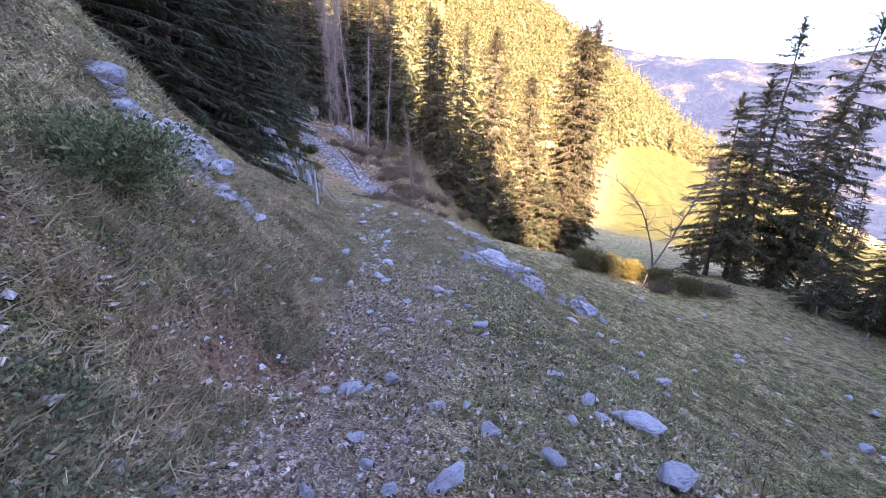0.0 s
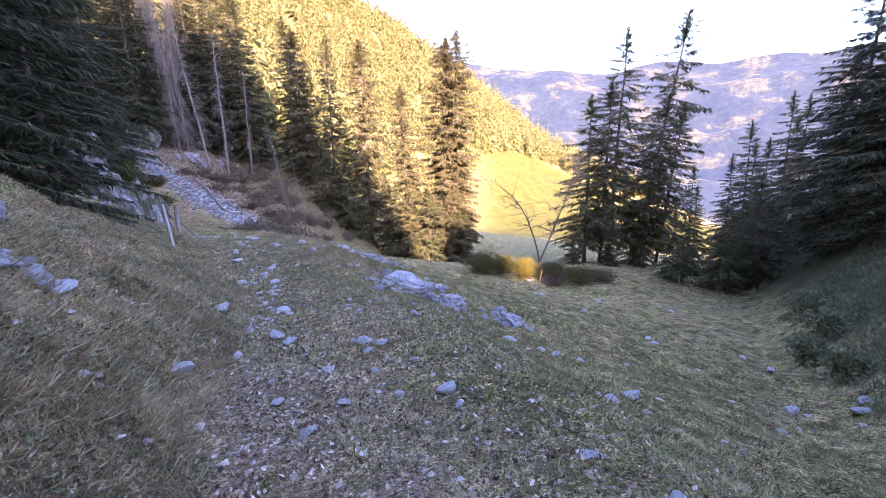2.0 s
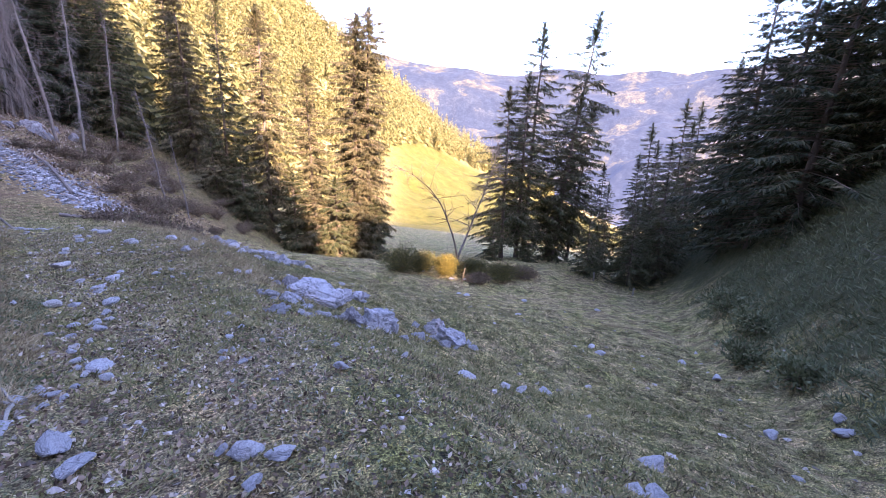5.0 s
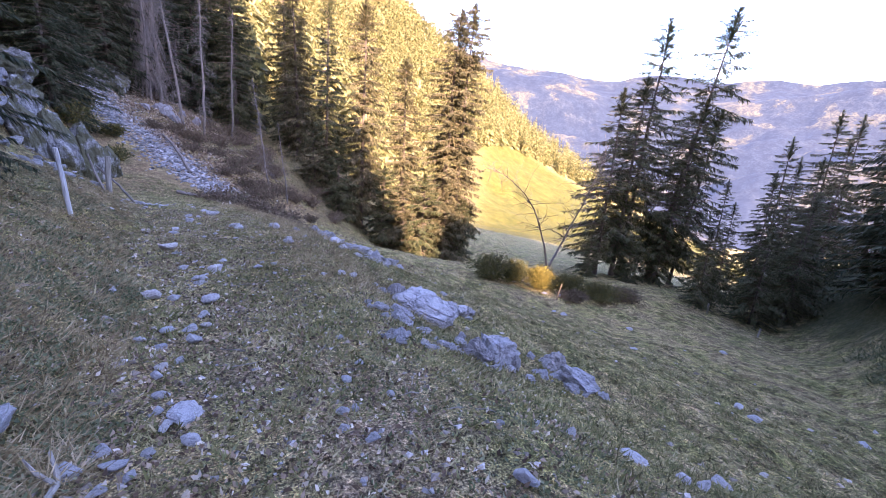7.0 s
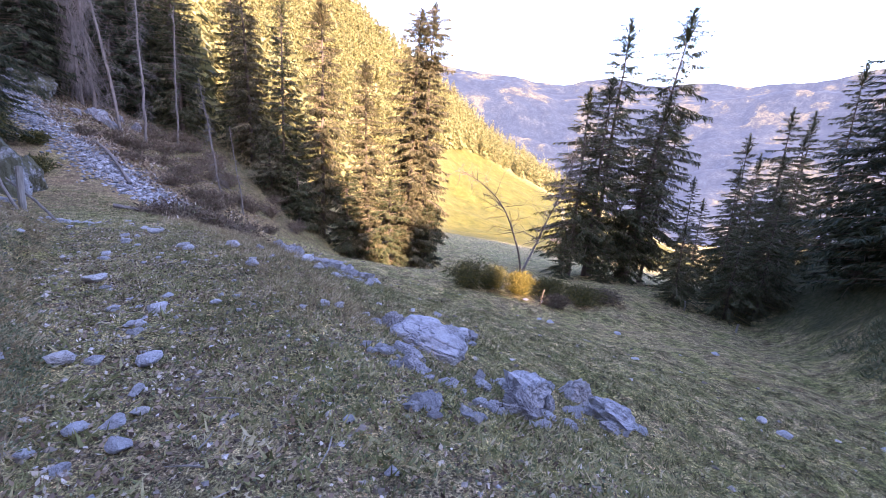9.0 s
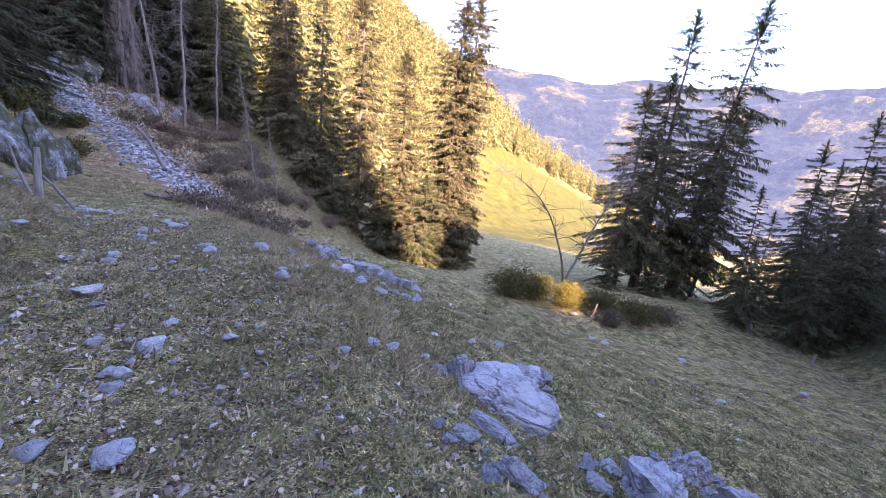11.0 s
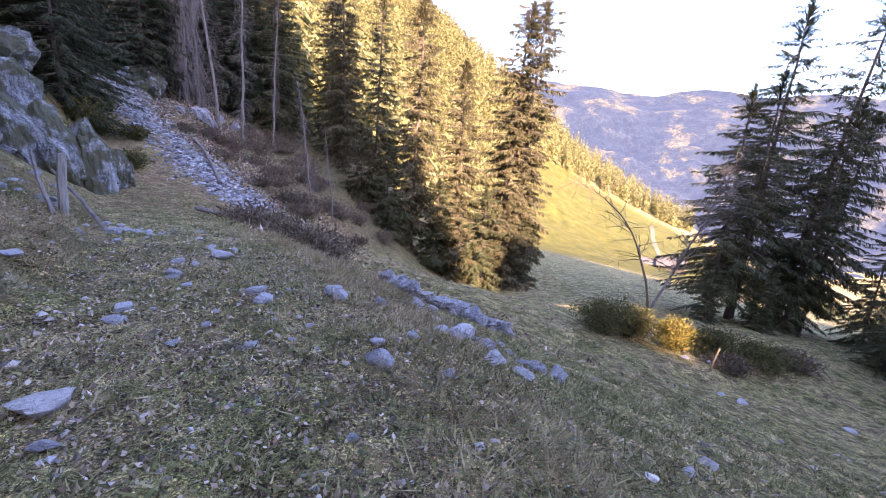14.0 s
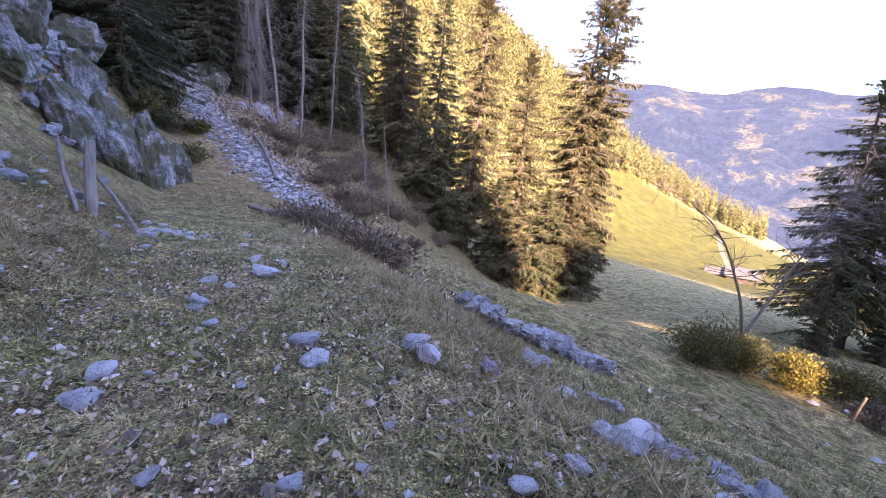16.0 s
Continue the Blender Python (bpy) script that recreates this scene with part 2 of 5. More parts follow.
# Far spruces: needle colour lifted and paled, with sunlight and haze put into it.
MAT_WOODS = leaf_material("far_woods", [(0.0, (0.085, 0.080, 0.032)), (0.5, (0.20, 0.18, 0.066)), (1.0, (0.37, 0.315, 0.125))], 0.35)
MAT_BARK = bark_material("spruce_bark", (0.075, 0.058, 0.046), (0.21, 0.165, 0.135))
MAT_DEAD = bark_material("dead_wood", (0.12, 0.10, 0.09), (0.29, 0.255, 0.235))
MAT_TWIG = bark_material("twigs", (0.12, 0.085, 0.06), (0.26, 0.20, 0.15))
MAT_STONE = stone_material("limestone", (0.24, 0.235, 0.245), (0.47, 0.455, 0.47), (0.64, 0.62, 0.635), 5)
MAT_BOULDER = stone_material("boulder_rock", (0.13, 0.125, 0.13), (0.36, 0.35, 0.365), (0.56, 0.54, 0.56), 6.0, 0.25)


def cliff_material():
    m, t, b = material("cliff_rock", 0.88)
    geo = t.nodes.new("ShaderNodeNewGeometry")
    pos = geo.outputs["Position"]
    mp = t.nodes.new("ShaderNodeMapping")
    mp.inputs["Scale"].default_value = (1, 1, 0.16)
    t.links.new(pos, mp.inputs[0])
    streak, broken, patch, grit = tex_noise(t, 3.2, 6, 0.7, mp.outputs[0]), tex_noise(t, 2.6, 6, 0.75, pos), tex_noise(t, 0.8, 5, 0.7, pos), tex_noise(t, 16, 5, 0.7, pos)
    c = ramp(t, streak, [(0.36, (0.10, 0.095, 0.09)), (0.45, (0.20, 0.195, 0.195)), (0.56, (0.31, 0.30, 0.305)), (0.68, (0.44, 0.43, 0.44))])
    c = mix(t, 0.75, c, ramp(t, broken, [(0.38, (0.28, 0.27, 0.26)), (0.47, (0.9, 0.89, 0.88)), (0.62, (1.2, 1.2, 1.2))]), "MULTIPLY")
    c = mix(t, 0.7, c, ramp(t, grit, [(0.36, (0.4, 0.4, 0.4)), (0.52, (1, 1, 1)), (0.66, (1.3, 1.3, 1.3))]), "MULTIPLY")
    c = mix(t, ramp(t, patch, [(0.46, (0, 0, 0)), (0.53, (0.9, 0.9, 0.9))]), c, (0.085, 0.080, 0.038))
    t.links.new(c, b.inputs["Base Color"])
    bump(t, b, mix(t, 0.5, mix(t, 0.5, broken, streak), grit), 1.0, 0.12)
    return m


MAT_CLIFF = cliff_material()
MAT_GRASS = leaf_material("grass_blades", [(0.0, (0.065, 0.046, 0.028)), (0.25, (0.125, 0.128, 0.050)), (0.5, (0.235, 0.225, 0.090)), (0.75, (0.45, 0.37, 0.20)), (1.0, (0.74, 0.62, 0.43))], 0.2, 0.55)
MAT_STRAW = leaf_material("straw", [(0.0, (0.085, 0.055, 0.032)), (0.3, (0.21, 0.155, 0.082)), (0.65, (0.40, 0.305, 0.17)), (1.0, (0.72, 0.59, 0.40))], 0.2, 0.5)
MAT_HERB = leaf_material("herb_leaves", [(0.0, (0.055, 0.066, 0.034)), (0.5, (0.14, 0.155, 0.075)), (1.0, (0.34, 0.33, 0.20))], 0.2, 0.4)
MAT_LITTER = leaf_material("leaf_litter", [(0.0, (0.055, 0.036, 0.025)), (0.45, (0.23, 0.155, 0.105)), (0.8, (0.44, 0.33, 0.24)), (1.0, (0.68, 0.60, 0.50))], 0.1)
MAT_BUSH = leaf_material("bush_leaves", [(0.0, (0.05, 0.055, 0.02)), (0.6, (0.11, 0.105, 0.035)), (1.0, (0.22, 0.17, 0.05))], 0.3)
MAT_SHRUB = leaf_material("browarpshrub_leaves", [(0.0, (0.07, 0.05, 0.032)), (0.5, (0.15, 0.105, 0.07)), (0.85, (0.22, 0.17, 0.11)), (1.0, (0.11, 0.12, 0.055))], 0.2)


# ---- mesh helpers ----
def mesh_of(name, verts, faces, mat, smooth=False):
    me = bpy.data.meshes.new(name)
    verts, faces = np.asarray(verts, np.float32), np.asarray(faces, np.int32)
    n, k = faces.shape
    me.vertices.add(len(verts))
    me.vertices.foreach_set("co", verts.ravel())
    me.loops.add(n * k)
    me.loops.foreach_set("vertex_index", faces.ravel())
    me.polygons.add(n)
    me.polygons.foreach_set("loop_start", np.arange(0, n * k, k, dtype=np.int32))
    me.polygons.foreach_set("use_smooth", np.full(n, smooth))
    me.update(calc_edges=True)
    me.validate()
    me.materials.append(mat)
    return me


def part(name, me, parent, label=""):
    ob = new(name, me)
    ob.parent = parent
    return tagged(ob, label)


def tube(points, radii, sides=8):
    """A tapered tube along points, as vertices and quads."""
    pts, rad = np.asarray(points, float), np.asarray(radii, float)
    way = np.gradient(pts, axis=0)
    way /= np.linalg.norm(way, axis=1)[:, None] + 1e-9
    ref = np.where(np.abs(way[:, 2:3]) > 0.9, [[1.0, 0, 0]], [[0, 0, 1.0]])
    a = np.cross(way, ref)
    a /= np.linalg.norm(a, axis=1)[:, None] + 1e-9
    b = np.cross(way, a)
    ang = np.arange(sides) * 2 * np.pi / sides
    v = pts[:, None] + rad[:, None, None] * (np.cos(ang)[None, :, None] * a[:, None] + np.sin(ang)[None, :, None] * b[:, None])
    n = len(pts)
    i, j = np.meshgrid(np.arange(n - 1), np.arange(sides), indexing="ij")
    q = np.stack([i * sides + j, i * sides + (j + 1) % sides, (i + 1) * sides + (j + 1) % sides, (i + 1) * sides + j], -1).reshape(-1, 4)
    return v.reshape(-1, 3), q


class Heap:
    """Collects pieces with the same number of corners into one mesh."""

    def __init__(self):
        self.v, self.f, self.n = [], [], 0

    def add(self, v, f):
        self.v.append(v)
        self.f.append(np.asarray(f) + self.n)
        self.n += len(v)

    def mesh(self, name, mat, smooth=False):
        return mesh_of(name, np.concatenate(self.v), np.concatenate(self.f), mat, smooth)


def kites(base, way, side, length, width):
    """Pointed slips: at base, along way, spread along side. Arrays; returns vertices and quads."""
    mid = base + way * (length * 0.45)[:, None]
    tip = base + way * length[:, None]
    w = side * (width * 0.5)[:, None]
    v = np.stack([base, mid - w, tip, mid + w], 1).reshape(-1, 3)
    f = np.arange(len(base) * 4).reshape(-1, 4)
    return v, f


def slips(base, way, side, length, width):
    """Thin pointed blades, one triangle each."""
    w = side * (width * 0.5)[:, None]
    low = base + way * (length * 0.12)[:, None]
    v = np.stack([low - w, low + w, base + way * length[:, None]], 1).reshape(-1, 3)
    return v, np.arange(len(base) * 3).reshape(-1, 3)


def unit(v):
    return v / (np.linalg.norm(v, axis=-1, keepdims=True) + 1e-9)


# ---- ground ----
def make_ground():
    az = np.concatenate([np.arange(-72, 80, 0.6), np.arange(80, 140, 4.0), np.arange(140, 168, 0.8), np.arange(168, 288, 4.0)])
    r = [0.02]
    while r[-1] < 4600:
        r.append(r[-1] * 1.017 + 0.012)
    r = np.array(r)
    a, rr = np.meshgrid(np.radians(az), r, indexing="ij")
    x, y = -1.5 + rr * np.sin(a), 2 + rr * np.cos(a)
    z = height(x, y)
    na, nr = x.shape
    v = np.concatenate([np.stack([x, y, z], -1).reshape(-1, 3), [[-1.5, 2, hz(-1.5, 2)]]])
    i, j = np.meshgrid(np.arange(na), np.arange(nr - 1), indexing="ij")
    k = (i + 1) % na
    q = np.stack([i * nr + j, i * nr + j + 1, k * nr + j + 1, k * nr + j], -1).reshape(-1, 4)
    me = mesh_of("ground", v, q, MAT_GROUND, True)
    x, y, z = v.T
    d = x - trail_x(y)
    e = np.maximum(-d - bank_foot(y), 0)
    rad = np.hypot(x, y)
    patch = fbm(x, y, 1.3, 3, 40)
    gravel = np.clip(sm(-2.2, -0.6, d) * (1 - sm(0.6, 2.3, d)) * np.interp(y, [-2, 3, 6, 9, 14], [0.85, 0.75, 0.5, 0.3, 0.15]) * (0.65 + 0.9 * patch), 0, 1)
    scree = np.exp(-(scree_off(x, y) / 1.25) ** 2) * (0.75 + 0.6 * fbm(x, y, 2.5, 2, 77))
    gravel = np.maximum(gravel, np.clip(1.3 * scree, 0, 1))
    soil = np.clip(1.6 * np.exp(-(((x + 2.08 + 0.12 * patch) / 0.5) ** 2 + ((y - 3.0) / 0.85) ** 2)), 0, 1)
    soil = np.maximum(soil, 0.55 * sm(0.15, 0.7, patch) * (e > 0) * (rad < 40))
    soil = np.maximum(soil, np.clip(0.75 + 0.5 * patch, 0, 1) * 0.5 * sm(23, 28, y) * sm(-5.5, -8.5, x) * (1 - sm(70, 110, rad)) * (1 - np.clip(scree, 0, 1)))
    e2 = (x - 6.0) * 0.81 - (y - 7) * 0.587
    moss = np.clip(sm(0.2, 2.5, e2 + patch) * (1 - sm(60, 120, rad)), 0, 1)
    moss = np.maximum(moss, 0.55 * sm(34, 48, y) * sm(-2, -10, x) * (1 - sm(300, 380, rad)))
    azd = np.degrees(np.arctan2(x, y))
    meadow = sm(80, 118, rad) * sm(3, 12, azd) * (1 - sm(300, 330, rad))
    for name, values in (("gravel", gravel), ("soil", soil), ("moss", moss), ("meadow", meadow)):
        me.attributes.new(name, "FLOAT", "POINT").data.foreach_set("value", values.astype(np.float32))
    return tagged(new("ground", me), "mountain slope of short dry grass, gravel and bare soil", "ground", kind="structure")


make_ground()


# ---- trees ----
def spruce_meshes(tall, spread, seed, whorls, per, sprays, bare=0.12, thin=1.0, droop=0.35, mat=MAT_NEEDLE, slim=(0.16, 0.30), size=0.72, shape=0.66, hang=1.0, uneven=(0.5, 1.2), spill=0.011):
    """Trunk and crown meshes of a spruce with hanging twigs."""
    g = np.random.default_rng(seed)
    zz = np.linspace(0, tall, 12)
    bend = np.cumsum(g.normal(0, 0.05, (12, 2)), 0) * (zz / tall)[:, None] * 0.6
    pts = np.c_[bend[:, 0], bend[:, 1], zz]
    rad = tall * 0.0095 * (1 - zz / tall) ** 0.8 + 0.015
    rad[0] *= 1.35
    tv, tq = tube(pts, rad, 9)
    trunk = mesh_of("trunk", tv, tq, MAT_BARK, True)
    boughs, leaves = Heap(), Heap()
    for w in range(whorls):
        u = bare + (1 - bare) * ((w + g.uniform(-0.3, 0.3)) / whorls)
        z = min(max(u, 0.02), 0.985) * tall
        if g.uniform() < 0.05:
            continue
        reach = spread * (1 - u) ** shape * (0.62 + 0.38 * sm(0.0, 0.25, u)) * g.uniform(0.75, 1.1) + 0.3
        n = max(3, int(per * (0.6 + 0.5 * (1 - u)) * thin))
        a0 = g.uniform(0, 6.28)
        for k in range(n):
            a = a0 + k * 6.283 / n + g.normal(0, 0.25)
            L = reach * g.uniform(*uneven)
            z = min(max(u + g.normal(0, spill), 0.015), 0.985) * tall
            s = np.linspace(0, 1, 3)
            out = np.array([math.cos(a), math.sin(a), 0.0])
            rise = 0.25 * (u - 0.35)
            path = np.array([np.interp(z, zz, pts[:, 0]), np.interp(z, zz, pts[:, 1]), z]) + out * (s * L)[:, None]
            path[:, 2] += L * (rise * s - droop * (1 - 0.55 * u) * s * s + 0.16 * s ** 4)
            bv, bq = tube(path, np.linspace(0.018 + 0.006 * L, 0.004, 3), 3)
            boughs.add(bv, bq)
            m = max(12, int(sprays * (0.35 + 0.65 * L / spread)))
            ss = np.sqrt(g.uniform(0.06, 1.0, m))
            base = np.stack([np.interp(ss, s, path[:, c]) for c in range(3)], -1)
            turn = g.choice([-1, 1], m) * g.uniform(0.5, 1.25, m)
            tang = unit(np.gradient(path, axis=0)[np.clip((ss * 2).astype(int), 0, 2)])
            sidev = np.cross(tang, [0, 0, 1.0])
            way = tang * np.cos(turn)[:, None] + sidev * np.sin(turn)[:, None]
            way[:, 2] -= g.uniform(0.0, 1.0, m) * (0.5 + droop) * hang
            way = unit(way)
            ln = (0.22 + 0.36 * L / spread * spread ** 0.5) * g.uniform(0.6, 1.5, m) * (1.2 - 0.55 * ss)
            ln = np.maximum(ln, 0.26) * size
            across = unit(np.cross(way, unit(g.normal(0, 1, (m, 3)) * 0.55 + [0, 0, 1.0])))
            v, f = slips(base, way, across, ln, ln * g.uniform(*slim, m))
            leaves.add(v, f)
    # leader
    m = 190
    zs = tall * g.uniform(0.88, 1.01, m)
    a = g.uniform(0, 6.28, m)
    way = unit(np.stack([np.cos(a), np.sin(a), g.uniform(0.2, 1.2, m)], -1))
    v, f = slips(np.stack([np.full(m, pts[-1, 0]), np.full(m, pts[-1, 1]), zs], -1), way, unit(np.cross(way, [0, 0, 1.0])), tall * (1.03 - zs / tall) * g.uniform(0.25, 0.6, m) + 0.12, np.full(m, 0.08))
    leaves.add(v, f)
    return trunk, boughs.mesh("boughs", MAT_TWIG), leaves.mesh("crown", mat)


SPRUCES = {
    "full": spruce_meshes(16, 2.6, 11, 74, 8, 76, 0.03, 1.0, 0.4, MAT_NEEDLE, (0.13, 0.24), 0.6, 0.6, 1.4, (0.35, 1.2), 0.018),
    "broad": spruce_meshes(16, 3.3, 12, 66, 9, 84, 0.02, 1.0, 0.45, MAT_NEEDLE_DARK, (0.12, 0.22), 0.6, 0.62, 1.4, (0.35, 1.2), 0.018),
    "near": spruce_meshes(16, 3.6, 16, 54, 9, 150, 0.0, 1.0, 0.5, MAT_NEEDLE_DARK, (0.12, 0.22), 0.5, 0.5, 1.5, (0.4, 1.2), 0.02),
    "slim": spruce_meshes(16, 1.5, 13, 96, 7, 84, 0.06, 0.95, 0.5, MAT_NEEDLE_DRY, (0.13, 0.23), 0.56, 0.42, 1.9, (0.3, 1.25), 0.03),
    "sparse": spruce_meshes(16, 2.9, 14, 62, 7, 92, 0.12, 0.9, 0.5, MAT_NEEDLE, (0.11, 0.2), 0.58, 0.5, 1.5, (0.3, 1.2), 0.016),
    "ragged": spruce_meshes(16, 4.4, 17, 56, 9, 120, 0.0, 0.78, 0.5, MAT_NEEDLE, (0.12, 0.22), 0.62, 0.72, 1.4, (0.3, 1.25), 0.02),
    "young": spruce_meshes(7, 1.7, 15, 34, 8, 80, 0.0, 1.0, 0.35, MAT_NEEDLE, (0.14, 0.26), 0.66, 0.5, 1.4, (0.4, 1.25), 0.02),
    "scruffy": spruce_meshes(7, 1.7, 18, 32, 7, 80, 0.0, 0.9, 0.4, MAT_NEEDLE_DRY, (0.14, 0.26), 0.66, 0.45, 1.6, (0.3, 1.25), 0.025),
}
TALL = {"full": 16, "broad": 16, "near": 16, "slim": 16, "sparse": 16, "ragged": 16, "young": 7, "scruffy": 7}


def spruce(kind, base, tip, wide=1.0, turn=0, label="", group=""):
    """A spruce that stands at base (x, y) with its tip at tip (x, y, z)."""
    root = new("spruce_tree")
    foot = Vector((base[0], base[1], hz(*base) - 0.25))
    up = Vector(tip) - foot
    s = up.length / TALL[kind]
    q = up.to_track_quat("Z", "Y").to_matrix().to_4x4()
    root.matrix_world = Matrix.Translation(foot) @ q @ pose(0, 0, 0, 0, 0, turn) @ Matrix.Diagonal((s * wide, s * wide, s, 1))
    for name, me in zip(("trunk", "bough", "crown"), SPRUCES[kind]):
        ob = part(name, me, root)
        if name == "bough":
            tagged(ob, kind="stuff")
    return tagged(root, label, "tree", group)


def upright(kind, x, y, tall, wide, turn, label, group):
    return spruce(kind, (x, y), (x, y, hz(x, y) + tall), wide, turn, label, group)


LIT = "tall spruce with sunlit crown and shaded lower boughs"
CLUMP = "spruces in the clump below the trail"
spruce("full", (-9.0, 48.5), (-8.6, 48.5, 12.6), 0.78, 20, "tall dark green spruce with hanging needled branches", CLUMP)
spruce("slim", (-5.8, 50.2), (-5.2, 50.0, 12.4), 1.1, 80, LIT, CLUMP)
spruce("slim", (-1.7, 53.0), (-1.2, 53.0, 8.0), 1.15, 140, LIT, CLUMP)
spruce("slim", (2.6, 51.8), (3.4, 52.0, 12.6), 1.3, 200, LIT, CLUMP)
spruce("slim", (4.2, 52.2), (4.5, 52.2, 13.4), 1.1, 260, LIT, CLUMP)
for kind, bx, by, h, w, tn in (("young", -3.4, 49.4, 8.0, 1.15, 0), ("scruffy", -1.4, 48.8, 7.5, 1.2, 70), ("young", 0.6, 48.6, 8.6, 1.1, 130), ("scruffy", 3.0, 49.4, 7.0, 1.15, 250), ("young", 4.6, 50.4, 6.0, 1.15, 30), ("young", -7.6, 47.6, 7.2, 1.1, 210), ("scruffy", -9.8, 47.4, 6.4, 1.1, 300)):
    upright(kind, bx, by, h, w, tn, "low bushy young spruce at the foot of taller trees", CLUMP)

DARK = "dark thin spruce leaning above the gully"
GULLY = "leaning spruces above the gully"
spruce("sparse", (16.6, 38.5), (18.3, 39.8, 10.4), 1.0, 15, DARK, GULLY)
spruce("sparse", (18.6, 37.5), (23.8, 40.0, 11.6), 0.95, 95, DARK, GULLY)
spruce("sparse", (13.4, 36.0), (14.2, 37.4, 4.9), 1.15, 200, DARK, GULLY)
spruce("sparse", (15.0, 36.5), (16.0, 37.6, 6.0), 1.1, 310, DARK, GULLY)
spruce("full", (18.2, 36.0), (20.6, 37.3, 4.6), 0.9, 260, DARK, GULLY)
spruce("sparse", (20.6, 37.5), (23.0, 38.5, 4.0), 1.0, 60, DARK, GULLY)
for bx, by, h, w, tn in ((11.6, 33.5, 3.0, 1.1, 0), (14.6, 33.5, 3.4, 1.0, 40), (21.2, 34.0, 8.4, 0.75, 75), (19.6, 31.0, 6.6, 0.8, 120), (16.6, 28.6, 4.6, 1.2, 160), (22.4, 31.5, 9.0, 0.75, 200), (25.2, 33.0, 10.5, 0.7, 20), (27.5, 32.0, 10.5, 0.7, 230), (27.6, 36.6, 13, 0.8, 310), (30.6, 36.0, 14, 0.8, 100), (33.0, 33.6, 14, 0.8, 270), (29.4, 33.4, 12, 0.8, 5), (23.4, 29.6, 9.5, 0.85, 60), (18.8, 27.0, 5.6, 1.2, 15), (21.5, 27.5, 7.4, 1.1, 190)):
    upright("ragged" if h > 4 else "young", bx, by, h, w, tn, "ragged dark spruce at the gully's edge", GULLY)

BANK = "spruces on the far bank"
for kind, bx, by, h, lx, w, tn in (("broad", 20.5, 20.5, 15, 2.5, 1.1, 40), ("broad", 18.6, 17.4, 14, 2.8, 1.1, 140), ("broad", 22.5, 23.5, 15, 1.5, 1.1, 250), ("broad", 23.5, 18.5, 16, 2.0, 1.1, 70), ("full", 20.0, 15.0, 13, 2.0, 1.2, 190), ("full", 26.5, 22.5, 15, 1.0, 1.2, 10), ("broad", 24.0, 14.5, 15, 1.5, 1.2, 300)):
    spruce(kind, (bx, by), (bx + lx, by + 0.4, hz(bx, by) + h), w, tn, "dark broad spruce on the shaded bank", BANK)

ABOVE = "dark spruces above the trail"
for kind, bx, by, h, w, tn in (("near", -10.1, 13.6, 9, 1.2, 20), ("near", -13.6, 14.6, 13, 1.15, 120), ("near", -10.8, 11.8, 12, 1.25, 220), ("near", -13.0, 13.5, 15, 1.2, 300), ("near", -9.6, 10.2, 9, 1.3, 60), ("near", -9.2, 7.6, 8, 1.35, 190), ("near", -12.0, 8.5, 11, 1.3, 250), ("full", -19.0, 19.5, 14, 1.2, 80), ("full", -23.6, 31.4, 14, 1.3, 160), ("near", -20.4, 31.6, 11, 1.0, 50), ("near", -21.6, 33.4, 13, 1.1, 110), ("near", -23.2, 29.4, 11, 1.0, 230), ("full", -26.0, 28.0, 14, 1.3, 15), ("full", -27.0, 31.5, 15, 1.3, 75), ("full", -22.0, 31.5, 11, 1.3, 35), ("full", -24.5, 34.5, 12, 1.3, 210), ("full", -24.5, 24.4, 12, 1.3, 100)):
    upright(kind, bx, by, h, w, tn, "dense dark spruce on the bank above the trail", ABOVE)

WOOD = "dark spruces at the wood's edge"
for kind, bx, by, h, w, tn in (
    ("full", -18.6, 53.0, 18, 1.0, 0), ("full", -21.5, 56, 19, 1.0, 40), ("broad", -24, 53, 18, 1.1, 80), ("broad", -29, 50, 18, 1.1, 120), ("broad", -34, 48, 18, 1.2, 160), ("full", -30, 42, 15, 1.2, 200),
    ("full", -36, 40, 16, 1.3, 240), ("broad", -27, 35, 13, 1.2, 280), ("broad", -31, 33, 15, 1.2, 320), ("slim", -12.5, 53, 17, 1.2, 10), ("full", -14.6, 57, 18, 1.0, 90), 
    ("broad", -26, 56, 20, 1.1, 15), ("broad", -30, 55, 19, 1.1, 75), ("broad", -33.5, 52, 19, 1.1, 135), ("broad", -22.5, 53.5, 18, 1.0, 195), ("broad", -38, 46, 18, 1.2, 315), ("broad", -33, 40, 17, 1.2, 25), 
    ("full", -24, 60, 20, 1.1, 170), ("full", -33, 58, 20, 1.2, 210), ("broad", -41, 52, 20, 1.2, 250), ("full", -20.5, 57, 19, 1.1, 290), ("broad", -27, 47.5, 17, 1.0, 45),
):
    upright(kind, bx, by, h, w, tn, "dark spruce at the edge of the wood", WOOD)


